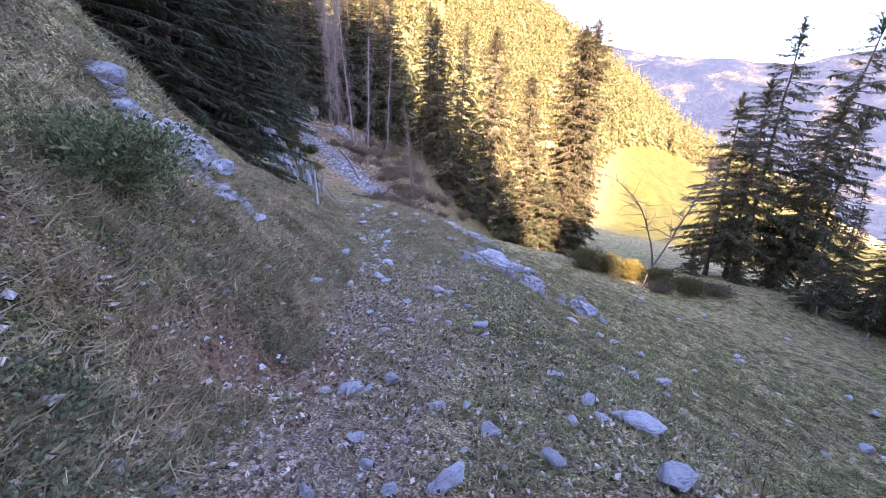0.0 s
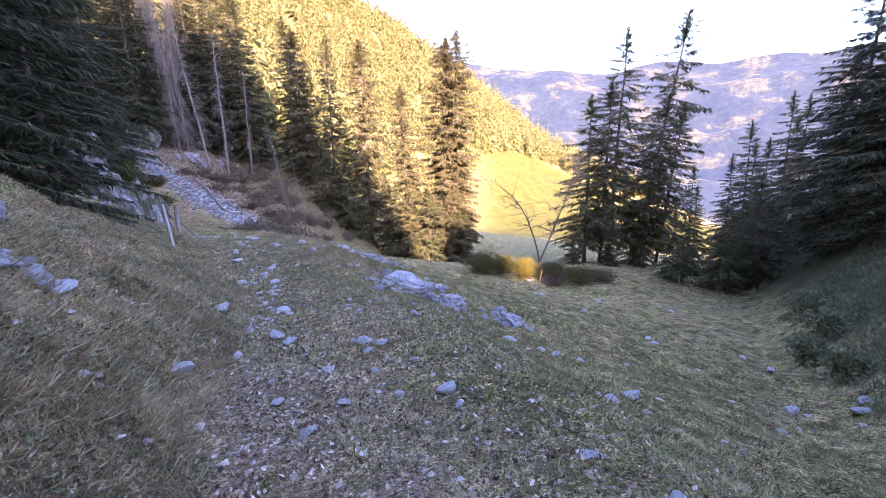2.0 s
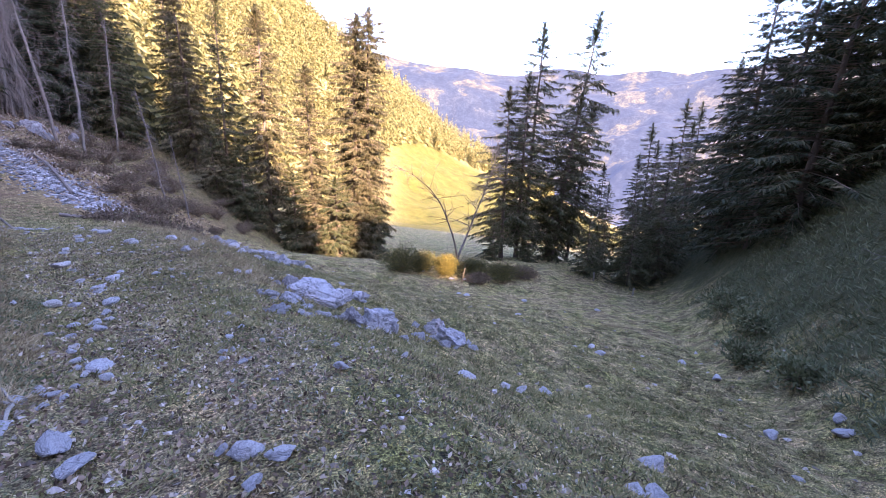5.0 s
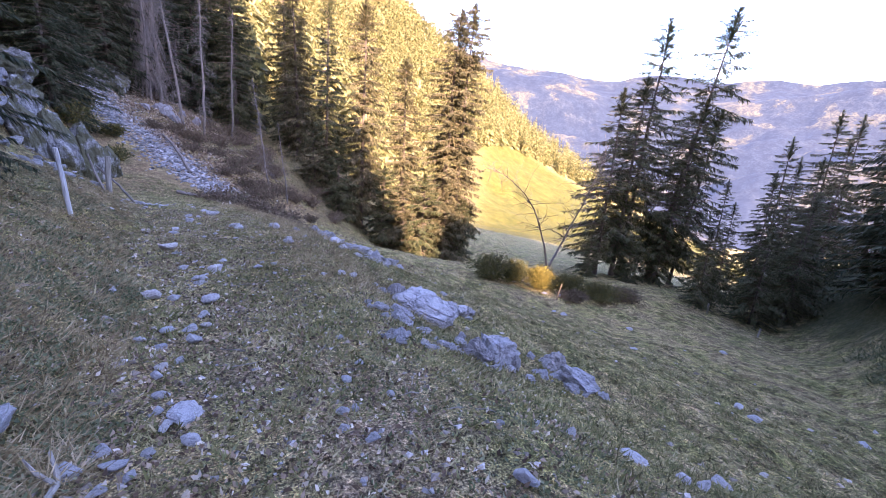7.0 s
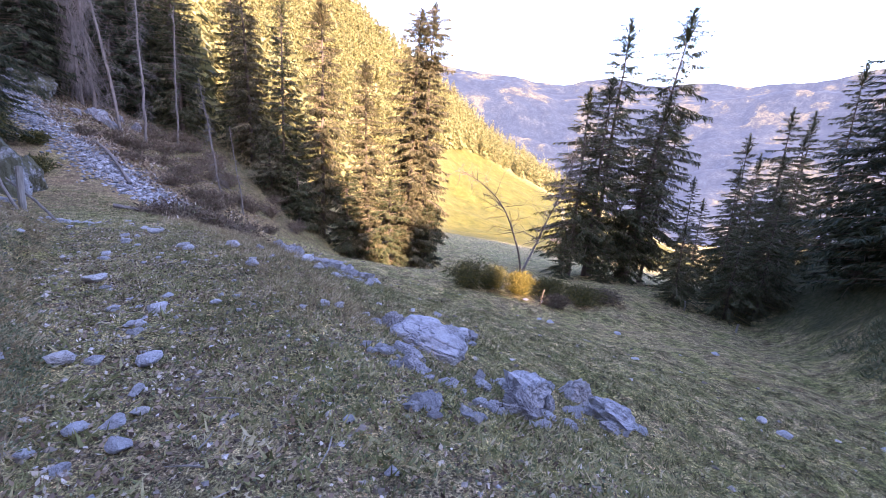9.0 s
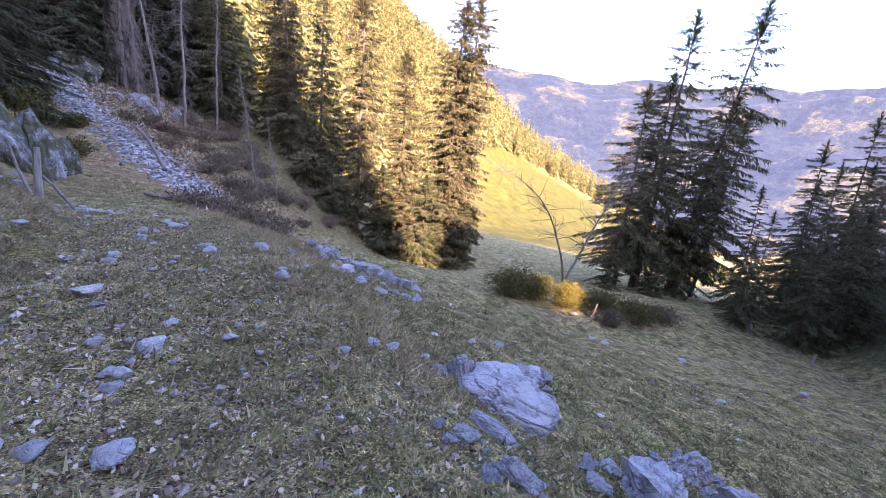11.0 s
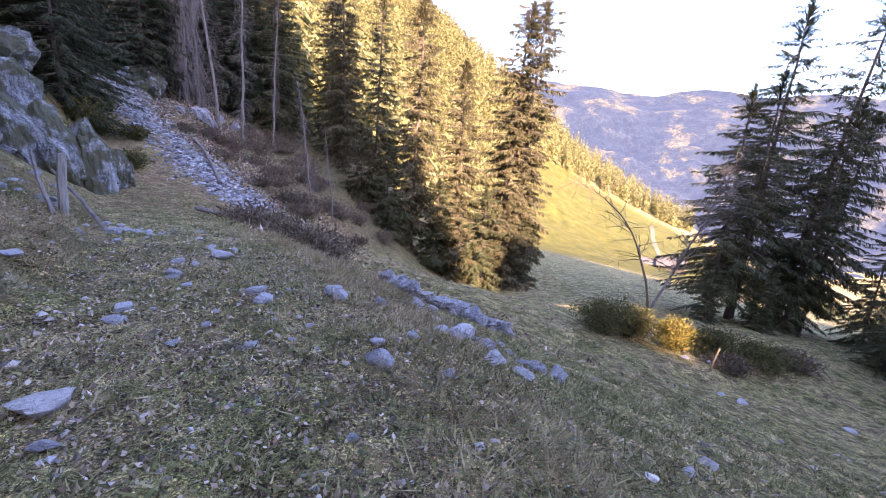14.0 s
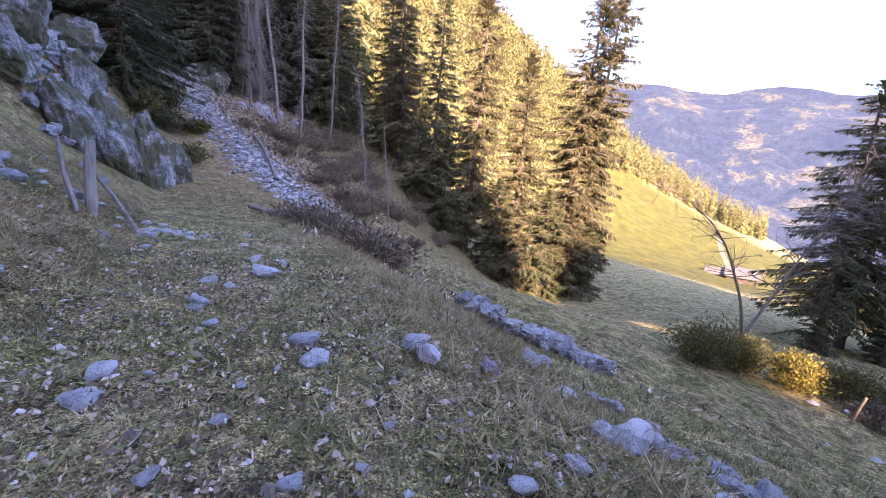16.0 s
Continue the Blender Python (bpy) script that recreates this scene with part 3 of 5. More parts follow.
def dead_meshes(tall, seed, twigs, hang, reach):
    g = np.random.default_rng(seed)
    zz = np.linspace(0, tall, 14)
    wob = np.cumsum(g.normal(0, 0.06, (14, 2)), 0)
    pts = np.c_[wob, zz]
    v, q = tube(pts, tall * 0.0065 * (1 - zz / tall) ** 0.7 + 0.02, 8)
    stubs = Heap()
    for _ in range(twigs):
        u = g.uniform(0.12, 0.98)
        a, L = g.uniform(0, 6.28), reach * g.uniform(0.4, 1.2) * (1.1 - 0.6 * u)
        s = np.linspace(0, 1, 5)
        out = np.array([math.cos(a), math.sin(a), 0])
        path = np.array([np.interp(u * tall, zz, pts[:, 0]), np.interp(u * tall, zz, pts[:, 1]), u * tall]) + out * (s * L)[:, None]
        path[:, 2] += L * (0.15 * s - hang * s * s)
        bv, bq = tube(path, np.linspace(0.02, 0.006, 5), 3)
        stubs.add(bv, bq)
        for _k in range(4):
            p0 = path[g.integers(1, 5)]
            w = unit(np.array([g.normal(0, 0.5), g.normal(0, 0.5), -0.6 - hang]))
            bv, bq = tube(np.array([p0, p0 + w * 0.2, p0 + w * g.uniform(0.3, 0.8)]), [0.008, 0.006, 0.003], 3)
            stubs.add(bv, bq)
    return mesh_of("trunk", v, q, MAT_DEAD, True), stubs.mesh("twigs", MAT_DEAD)


DEAD = {"shaggy": dead_meshes(14, 31, 380, 1.9, 1.0), "bony": dead_meshes(14, 32, 110, 0.55, 1.3), "pole": dead_meshes(14, 33, 50, 0.5, 0.8)}


def dead_tree(kind, x, y, tall, lean, turn, label):
    root = new("dead_tree")
    s = tall / 14
    root.matrix_world = pose(x, y, hz(x, y) - 0.2, 0, lean, 0) @ pose(0, 0, 0, 0, 0, turn) @ Matrix.Diagonal((s, s, s, 1))
    part("trunk", DEAD[kind][0], root)
    tagged(part("brushwood", DEAD[kind][1], root), kind="stuff")
    return tagged(root, label, "tree", "dead trees by the scree")


dead_tree("shaggy", -24.6, 49.2, 17, -3, 0, "dead grey tree shaggy with hanging twigs")
dead_tree("shaggy", -25.2, 49.8, 17, -6, 70, "dead grey tree shaggy with hanging twigs")
dead_tree("shaggy", -24.0, 49.6, 16, 1, 160, "dead grey tree shaggy with hanging twigs")
dead_tree("pole", -28.2, 51.2, 15, -5, 40, "bare pale dead trunk beside the scree")
dead_tree("bony", -20.0, 45.0, 15, -6, 90, "dead grey tree with short bare branches")
dead_tree("bony", -18.0, 44.2, 13, 1, 140, "dead brownish tree with short bare branches")
dead_tree("pole", -17.2, 47.8, 11, 3, 190, "bare thin dead trunk at the wood's edge")
dead_tree("bony", -11.3, 38.4, 8.0, -6, 230, "thin sickly tree with few bare branches")
dead_tree("pole", -9.8, 37.6, 6.0, -5, 280, "thin bare trunk among brown scrub")


# ---- woods on the sunlit spur ----
def far_woods(count):
    g = np.random.default_rng(5)
    n = count * 5
    az, r = g.uniform(-42, 34, n), np.sqrt(g.uniform(62 ** 2, 388 ** 2, n))
    x, y = r * np.sin(np.radians(az)), r * np.cos(np.radians(az))
    open_meadow = (az > np.interp(r, [60, 110, 180, 250, 300, 340], [-6, 2, 6, 9, 14, 30])) | ((r < 100) & (az > -7))
    keep = ~open_meadow & (vnoise(x / 30, y / 30, 70) > -0.75)
    x, y, r = x[keep][:count], y[keep][:count], r[keep][:count]
    n = len(x)
    z = height(x, y)
    tall = g.uniform(12, 21, n)
    wide = tall * g.uniform(0.09, 0.14, n)
    k = 84
    u = np.sqrt(g.uniform(0.0, 1.0, (n, k)))
    u = 1 - u * 0.97
    a = g.uniform(0, 6.283, (n, k))
    out = np.stack([np.cos(a), np.sin(a), np.zeros_like(a)], -1)
    L = wide[:, None] * (1 - u) ** 0.8 * g.uniform(0.7, 1.3, (n, k)) + 0.25
    base = np.stack([np.broadcast_to(x[:, None], u.shape), np.broadcast_to(y[:, None], u.shape), z[:, None] + u * tall[:, None]], -1) + out * (0.25 * L)[..., None]
    way = unit(out + np.stack([g.normal(0, 0.2, u.shape), g.normal(0, 0.2, u.shape), -g.uniform(0.4, 1.5, u.shape)], -1))
    across = unit(np.cross(way, np.array([0, 0, 1.0]) + g.normal(0, 0.35, way.shape)))
    length = (L * 1.15).ravel()
    v, f = slips(base.reshape(-1, 3), way.reshape(-1, 3), across.reshape(-1, 3), length, length * 0.5 + 0.14)
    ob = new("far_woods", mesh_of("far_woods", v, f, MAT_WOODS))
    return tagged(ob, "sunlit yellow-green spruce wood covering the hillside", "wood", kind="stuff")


far_woods(4700)


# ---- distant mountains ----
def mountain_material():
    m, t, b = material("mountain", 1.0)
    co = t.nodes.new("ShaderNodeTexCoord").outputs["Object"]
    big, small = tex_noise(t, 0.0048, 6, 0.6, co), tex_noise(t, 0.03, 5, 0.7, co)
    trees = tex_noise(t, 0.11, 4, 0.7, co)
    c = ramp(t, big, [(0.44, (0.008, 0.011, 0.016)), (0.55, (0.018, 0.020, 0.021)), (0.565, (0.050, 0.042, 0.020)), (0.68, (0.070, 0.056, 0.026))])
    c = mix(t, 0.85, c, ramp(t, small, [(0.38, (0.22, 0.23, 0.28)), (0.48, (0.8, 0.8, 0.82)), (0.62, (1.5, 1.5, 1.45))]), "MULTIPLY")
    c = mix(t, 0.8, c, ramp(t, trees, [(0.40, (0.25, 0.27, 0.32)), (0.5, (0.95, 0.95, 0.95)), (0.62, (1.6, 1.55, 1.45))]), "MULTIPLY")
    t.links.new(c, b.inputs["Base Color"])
    # Even bluish glow stands in for the haze of distance.
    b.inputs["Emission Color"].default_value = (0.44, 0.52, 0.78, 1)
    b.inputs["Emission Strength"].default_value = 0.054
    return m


def mountains():
    az = np.arange(-30, 96, 0.25)
    u = np.linspace(0, 1, 70)
    a, s = np.meshgrid(az, u, indexing="ij")
    crest = np.interp(a, [-30, 5, 11, 15.5, 22.5, 30, 36, 44, 60, 95], [12, 10.4, 9.4, 8.9, 7.6, 8.0, 7.7, 7.2, 8.5, 7.0]) + 0.35 * fbm(a, a * 0, 5, 4, 90)
    r = 1300 + 2100 * s
    top = 3400 * np.tan(np.radians(crest))
    z = -280 + (top + 280) * (s ** 1.25) + 120 * fbm(a * 26, r, 420, 5, 91) * np.sin(np.pi * s) ** 0.7
    x, y = r * np.sin(np.radians(a)), r * np.cos(np.radians(a))
    na, nu = a.shape
    i, j = np.meshgrid(np.arange(na - 1), np.arange(nu - 1), indexing="ij")
    q = np.stack([i * nu + j, (i + 1) * nu + j, (i + 1) * nu + j + 1, i * nu + j + 1], -1).reshape(-1, 4)
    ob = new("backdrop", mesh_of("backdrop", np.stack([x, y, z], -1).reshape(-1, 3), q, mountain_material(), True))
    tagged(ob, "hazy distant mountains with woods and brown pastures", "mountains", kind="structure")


mountains()


# ---- rocks ----
def rock_mesh(name, seed, sub, mat, cuts=15, rough=0.05, flat=1.0):
    """A broken limestone block: a ball cut by planes, roughened."""
    g = np.random.default_rng(seed)
    bm = bmesh.new()
    bmesh.ops.create_icosphere(bm, subdivisions=sub, radius=1)
    v = np.array([p.co for p in bm.verts])
    f = np.array([[x.index for x in p.verts] for p in bm.faces])
    bm.free()
    n = unit(g.normal(0, 1, (cuts, 3)))
    d = g.uniform(0.42, 0.9, cuts)
    dots = v @ n.T
    r = np.min(np.where(dots > 0.05, d / np.maximum(dots, 0.05), 3.0), axis=1)
    r = np.minimum(r, 1.25)
    p, q, w = v.T
    for size, part_of in ((3.0, 0.7), (8.0, 0.45)):
        r = r * (1 + part_of * rough * (fbm(p * size + seed, q * size, 1.0, 2, seed) + fbm(q * size, w * size + seed, 1.0, 2, seed + 5) + fbm(w * size, p * size - seed, 1.0, 2, seed + 8)))
    layer = v[:, 2] * 4.5 + v[:, 0] * 2 + 0.8 * fbm(v[:, 0] * 2, v[:, 1] * 2, 1.0, 2, seed + 9)
    if sub == 4:
        r = r * (1 - 0.07 * np.abs((layer % 1.0) - 0.5) ** 2 * 4 - 0.05 * (np.abs(fbm(v[:, 0] * 2.2 + 3, v[:, 1] * 2.2 + v[:, 2], 1.0, 2, seed + 12)) < 0.06))
    v = v * r[:, None]
    v[:, 2] *= flat
    v /= np.abs(v).max(0)
    return mesh_of(name, v * 0.5, f, mat, False)


STONE_MESHES = [rock_mesh("stone", 100 + i, 3, MAT_STONE, 7, 0.06) for i in range(10)]
BOULDER_MESHES = [rock_mesh("boulder", 200 + i, 4, MAT_BOULDER, 13, 0.13) for i in range(6)]
CLIFF_MESHES = [rock_mesh("outcrop", 300 + i, 5, MAT_CLIFF, 36, 0.085) for i in range(4)]


def bedded_mesh(seed):
    """A broad rounded boulder with tilted beds, worn grooves and a cleft."""
    g = np.random.default_rng(seed)
    bm = bmesh.new()
    bmesh.ops.create_icosphere(bm, subdivisions=5, radius=1)
    v = np.array([p.co for p in bm.verts])
    f = np.array([[x.index for x in p.verts] for p in bm.faces])
    bm.free()
    v = np.sign(v) * np.abs(v) ** 0.8
    x, y, z = v.T
    wave = 0.35 * fbm(x * 1.3, y * 1.3, 1.0, 2, seed)
    bed = (z * 1.7 + x * 1.1 + wave) % 0.62
    r = 1 - 0.10 * np.exp(-(bed / 0.07) ** 2) - 0.16 * np.exp(-((x * 0.9 - y * 0.5 + wave) / 0.07) ** 2) * (z > -0.2)
    r = r + 0.09 * (fbm(x * 1.8, y * 1.8 + z, 1.0, 3, seed + 3) + fbm(z * 1.8, x * 1.8 - y, 1.0, 3, seed + 4)) + 0.03 * fbm(x * 7 + z, y * 7 - z, 1.0, 2, seed + 6)
    v = v * r[:, None]
    v /= np.abs(v).max(0)
    return mesh_of("boulder", v * 0.5, f, MAT_BOULDER, False)


BEDDED_MESHES = [bedded_mesh(240 + i) for i in range(3)]


def rock(name, me, x, y, w, d, h, turn, sunk, label, category, group="", tilt=(0, 0), lift=0.0):
    ob = new(name, me)
    ob.matrix_world = pose(x, y, hz(x, y) + h * (0.5 - sunk) + lift, tilt[0], tilt[1], turn) @ Matrix.Diagonal((w, d, h, 1))
    return tagged(ob, label, category, group)


STONES_A = [
    (-1.04, 1.62, 0.12), (-0.63, 1.7, 0.12), (-0.35, 1.85, 0.27), (-0.82, 1.87, 0.11), (-1.96, 2.08, 0.15), (-0.99, 2.14, 0.12), (0.23, 2.22, 0.19), (0.88, 2.24, 0.3),
    (-0.19, 2.51, 0.17), (-1.5, 2.69, 0.12), (-0.63, 2.73, 0.17), (-1.3, 2.79, 0.26), (-0.41, 2.82, 0.11), (0.39, 2.83, 0.17), (-1.21, 2.87, 0.12), (0.6, 2.97, 0.14),
    (0.94, 2.99, 0.44), (-1.09, 3.12, 0.19), (0.78, 3.16, 0.2), (0.52, 3.32, 0.23), (0.32, 3.93, 0.18), (-1.71, 4.6, 0.2), (-0.49, 4.75, 0.11), (-1.5, 5, 0.15),
    (-0.54, 5.06, 0.27), (-1, 5.07, 0.1), (-2.1, 5.11, 0.16), (-3.11, 5.43, 0.31), (-2.3, 5.54, 0.09), (-1.27, 5.65, 0.13), (-1.77, 5.73, 0.17), (-0.86, 5.76, 0.11),
]
STONES_B = [
    (-0.86, 5.76, 0.11), (3.06, 6.03, 0.17), (-1.4, 6.13, 0.17), (-2.11, 6.13, 0.1), (6.26, 6.21, 0.27), (-2.9, 6.24, 0.16), (1.64, 6.32, 0.27), (-1.26, 6.36, 0.21),
    (1.46, 6.38, 0.22), (-1.45, 6.45, 0.24), (-1.63, 6.53, 0.12), (-2.43, 6.54, 0.29), (6.61, 6.81, 0.46), (-2.64, 6.84, 0.26), (7.96, 6.95, 0.36), (2.33, 7.06, 0.39),
    (-3.14, 7.18, 0.22), (5, 7.26, 0.18), (-3.02, 7.47, 0.1), (-1.74, 7.53, 0.06), (-0.85, 7.55, 0.16), (-2.92, 7.58, 0.1), (-3.22, 7.6, 0.2), (-3.06, 7.66, 0.14),
    (-3.72, 7.73, 0.54), (-2.94, 7.77, 0.1), (-3.2, 7.78, 0.13), (-2.78, 7.9, 0.13), (-1.72, 7.93, 0.11), (-1.92, 8.01, 0.1), (-3.01, 8.05, 0.15), (-0.87, 8.12, 0.08),
]
STONES_C = [
    (-0.87, 8.12, 0.08), (7.42, 8.13, 0.42), (-2.92, 8.18, 0.25), (-3.14, 8.23, 0.12), (-1.94, 8.23, 0.12), (-1.86, 8.29, 0.09), (7.86, 8.46, 0.39), (-3.23, 8.46, 0.17),
    (-0.47, 8.46, 0.09), (-1.63, 8.54, 0.09), (6.59, 8.68, 0.45), (-0.05, 8.71, 0.14), (-1.98, 8.77, 0.12), (-3.44, 8.79, 0.14), (-3.5, 8.95, 0.16), (-3.4, 9.06, 0.11),
    (-1.91, 9.11, 0.1), (1.57, 9.28, 0.22), (1.91, 9.31, 0.28), (1, 9.32, 0.37), (-3.75, 9.4, 0.14), (-3.54, 9.6, 0.16), (-4.03, 9.61, 0.13), (-2.18, 9.7, 0.12),
    (2.62, 9.84, 0.43), (-3.9, 9.86, 0.19), (-3.72, 9.89, 0.17), (-3.6, 10.06, 0.17), (-3.8, 10.37, 0.16), (4.17, 10.66, 0.21), (-5.1, 10.93, 0.25), (-4.01, 11.02, 0.27),
]
STONES_D = [
    (-4.01, 11.02, 0.27), (-4.75, 11.07, 0.28), (-4.48, 11.1, 0.19), (8.75, 11.61, 0.52), (-4.49, 11.84, 0.17), (-4.51, 12.04, 0.22), (-4.64, 12.05, 0.17), (-4.22, 12.22, 0.08),
    (-4.56, 12.24, 0.11), (-3.13, 12.41, 0.08), (-3.59, 12.44, 0.11), (-4.51, 12.51, 0.27), (-2.85, 12.59, 0.16), (-5.06, 12.6, 0.19), (-3.47, 12.66, 0.08), (-4.79, 12.67, 0.12),
    (-3.93, 12.7, 0.22), (-2.36, 12.82, 0.2), (-2.61, 12.83, 0.2), (-5.02, 12.91, 0.09), (-3.75, 12.99, 0.14), (-3.96, 13.03, 0.11), (6.23, 13.04, 0.33), (-2, 13.06, 0.15),
    (9.14, 13.09, 0.5), (-4.63, 13.09, 0.23), (-5.63, 13.55, 0.18), (6.37, 13.72, 0.54), (-4, 13.74, 0.1), (-5.94, 13.89, 0.33), (-1.39, 13.89, 0.16), (-0.65, 14.13, 0.37),
]
STONES_E = [
    (-0.65, 14.13, 0.37), (-0.11, 14.64, 0.42), (-3.38, 14.71, 0.2), (-3.97, 14.78, 0.41), (-5.69, 14.82, 0.13), (-1.08, 14.86, 0.17), (-5.08, 14.96, 0.17), (-4.8, 15.1, 0.08),
    (-4.01, 15.12, 0.19), (-5.67, 15.28, 0.13), (-6.52, 15.32, 0.24), (-3.73, 15.32, 0.19), (-2.93, 15.35, 0.34), (-0.54, 15.42, 0.28), (-4.75, 15.48, 0.11), (-2.57, 15.56, 0.31),
    (-6.7, 15.62, 0.3), (-5.75, 15.65, 0.07), (-6.39, 15.68, 0.11), (-5.64, 15.9, 0.08), (-3.45, 15.92, 0.21), (-3.22, 16.01, 0.49), (-6.31, 16.03, 0.09), (-5.44, 16.13, 0.31),
    (-2.87, 16.3, 0.36), (-4.67, 16.33, 0.31), (-5.62, 16.42, 0.34), (-8.59, 16.49, 0.28), (-6.59, 16.58, 0.17), (-4.77, 16.61, 0.28), (-3.52, 16.66, 0.23), (-6.94, 16.95, 0.24),
]
STONES_F = [
    (-6.94, 16.95, 0.24), (-7.08, 17.08, 0.18), (5.8, 17.19, 0.26), (-7, 17.57, 0.19), (-7.34, 17.63, 0.25), (-6.91, 18.15, 0.48), (-7.42, 18.78, 0.21), (-7.09, 18.94, 0.17),
    (10.87, 19.42, 0.6), (8.56, 22.1, 0.6), (5.7, 22.64, 0.55), (5.45, 23.18, 0.53), (6.63, 25.56, 0.51), (5.95, 25.92, 0.6), (4.69, 27.48, 0.6),
]
BOULDERS = [
    (0.03, 11.46, 0.99, 0.66), (-0.54, 10.52, 0.41, 0.41), (-0.92, 10.29, 0.18, 0.17), (1.47, 12.78, 0.67, 0.65), (1.67, 11.97, 0.73, 0.5), (0.94, 11.9, 0.25, 0.21),
    (1.54, 12.34, 0.31, 0.26), (-1.57, 10.96, 0.32, 0.23), (-1.27, 10.64, 0.29, 0.18), (-1.86, 11.41, 0.3, 0.2),
    (-0.18, 14.25, 0.37, 0.21), (-1.53, 9.92, 0.26, 0.15), (-1.21, 9.82, 0.12, 0.08), (0.33, 11.57, 0.34, 0.39),
]
EDGE_ROCKS = [
    (-3.31, 15.78, 0.46, 0.25), (-2.94, 16.15, 0.34, 0.2), (-3.48, 15.8, 0.2, 0.16), (-3.74, 15.27, 0.18, 0.17), (-1.85, 12.78, 0.23, 0.22), (-1.41, 13, 0.49, 0.27),
    (-0.68, 13.4, 0.99, 0.46), (-0.68, 14.06, 0.38, 0.18), (-0.15, 14.54, 0.43, 0.2),
]
ALL_STONES = STONES_A + STONES_B + STONES_C + STONES_D + STONES_E + STONES_F

rnd = random.Random(4)
for i, (x, y, s) in enumerate(ALL_STONES):
    s = min(s, 0.36) * 1.0
    flat = rnd.uniform(0.36, 0.64)
    where = "in dry grass on the slope" if x - float(trail_x(y)) > 2.2 else "lying on the gravelly mountain trail"
    rock("stone", STONE_MESHES[i % 10], x, y, s, s * rnd.uniform(0.6, 0.95), s * flat, rnd.uniform(0, 360), 0.28,
         ("small" if s < 0.15 else "pale grey angular") + " limestone piece " + where, "stone", "loose stones along the trail", (rnd.uniform(-12, 12), rnd.uniform(-12, 12)))
for i, (x, y, w, h) in enumerate(BOULDERS):
    rock("boulder", BOULDER_MESHES[i % 6], x, y + w * 0.25, w * 1.15, w * rnd.uniform(0.7, 0.9), h * 1.05, rnd.uniform(0, 360), 0.3,
         "cracked grey limestone boulder bedded in the slope" if w > 0.45 else "broken grey limestone block beside larger boulders", "boulder", "boulders below the trail's edge", (rnd.uniform(-10, 10), rnd.uniform(-10, 10)))
rock("boulder", BEDDED_MESHES[0], -1.12, 12.72, 1.2, 0.95, 0.58, -18, 0.3, "broad rounded limestone boulder with worn tilted beds", "boulder", "boulders below the trail's edge", (6, 14))
rock("boulder", BEDDED_MESHES[1], -1.62, 12.95, 0.34, 0.28, 0.4, 30, 0.25, "upright grey limestone block beside larger boulders", "boulder", "boulders below the trail's edge", (-6, 8))
rock("boulder", BEDDED_MESHES[2], -0.72, 13.5, 0.5, 0.34, 0.26, 10, 0.3, "low flat limestone slab beside larger boulders", "boulder", "boulders below the trail's edge", (4, 10))
rock("boulder", BEDDED_MESHES[1], -1.5, 11.85, 0.5, 0.22, 0.2, -40, 0.35, "long low limestone slab in brown grass", "boulder", "boulders below the trail's edge", (0, 14))
for i, (x, y, w, h) in enumerate(EDGE_ROCKS):
    rock("boulder", BOULDER_MESHES[(i + 3) % 6], x, y + w * 0.2, w * 1.05, w * 0.85, h * 0.9, rnd.uniform(0, 360), 0.42, "low grey limestone rock set in grass", "boulder", "rocks on the grassy edge", (rnd.uniform(-10, 10), rnd.uniform(-10, 10)))

for i in range(84):
    bx, by, bw, bh = BOULDERS[i % len(BOULDERS)]
    a, s = rnd.uniform(0, 6.28), rnd.uniform(0.09, 0.33) if bw > 0.35 else rnd.uniform(0.07, 0.16)
    rock("boulder", BOULDER_MESHES[i % 6], bx + math.cos(a) * bw * 0.65, by + bw * 0.25 + math.sin(a) * bw * 0.55, s * 1.2, s, s * 0.75, rnd.uniform(0, 360), 0.3, "broken grey limestone block beside larger boulders", "boulder", "boulders below the trail's edge", (rnd.uniform(-20, 20), rnd.uniform(-20, 20)))

# heap of stones at the edge
for i in range(56):
    u = rnd.choice((0.1, 0.3, 0.5, 0.55, 0.6, 0.7, 0.95)) + rnd.gauss(0, 0.07)
    x, y = -4.6 + 2.8 * u + rnd.gauss(0, 0.12), 20.4 + 1.2 * u + rnd.gauss(0, 0.24)
    s = rnd.uniform(0.24, 0.6)
    rock("boulder", BOULDER_MESHES[i % 6], x, y, s, s * 0.85, s * 0.75, rnd.uniform(0, 360), 0.2, "weathered grey stone in a low heap", "stone", "heap of stones below the trail", (rnd.uniform(-20, 20), rnd.uniform(-20, 20)), 0.17)
for i in range(14):
    x, y = rnd.choice((-3.6, -2.4, -2.0)) + rnd.gauss(0, 0.3), rnd.choice((16.6, 17.4)) + rnd.gauss(0, 0.4)
    s = rnd.uniform(0.14, 0.4)
    rock("boulder", BOULDER_MESHES[i % 6], x, y, s, s * 0.85, s * 0.6, rnd.uniform(0, 360), 0.3, "grey stone half sunk in dry grass", "stone", "rocks on the grassy edge", (rnd.uniform(-20, 20), rnd.uniform(-20, 20)))

# ledge of rock in the bank
def on_ledge(u, v):
    """A place on the ledge: u along it towards the valley, v down the bank."""
    return -4.55 - 0.1 * u + v * (0.62 + 0.25 * u), 3.9 + 1.42 * u - 0.1 * v


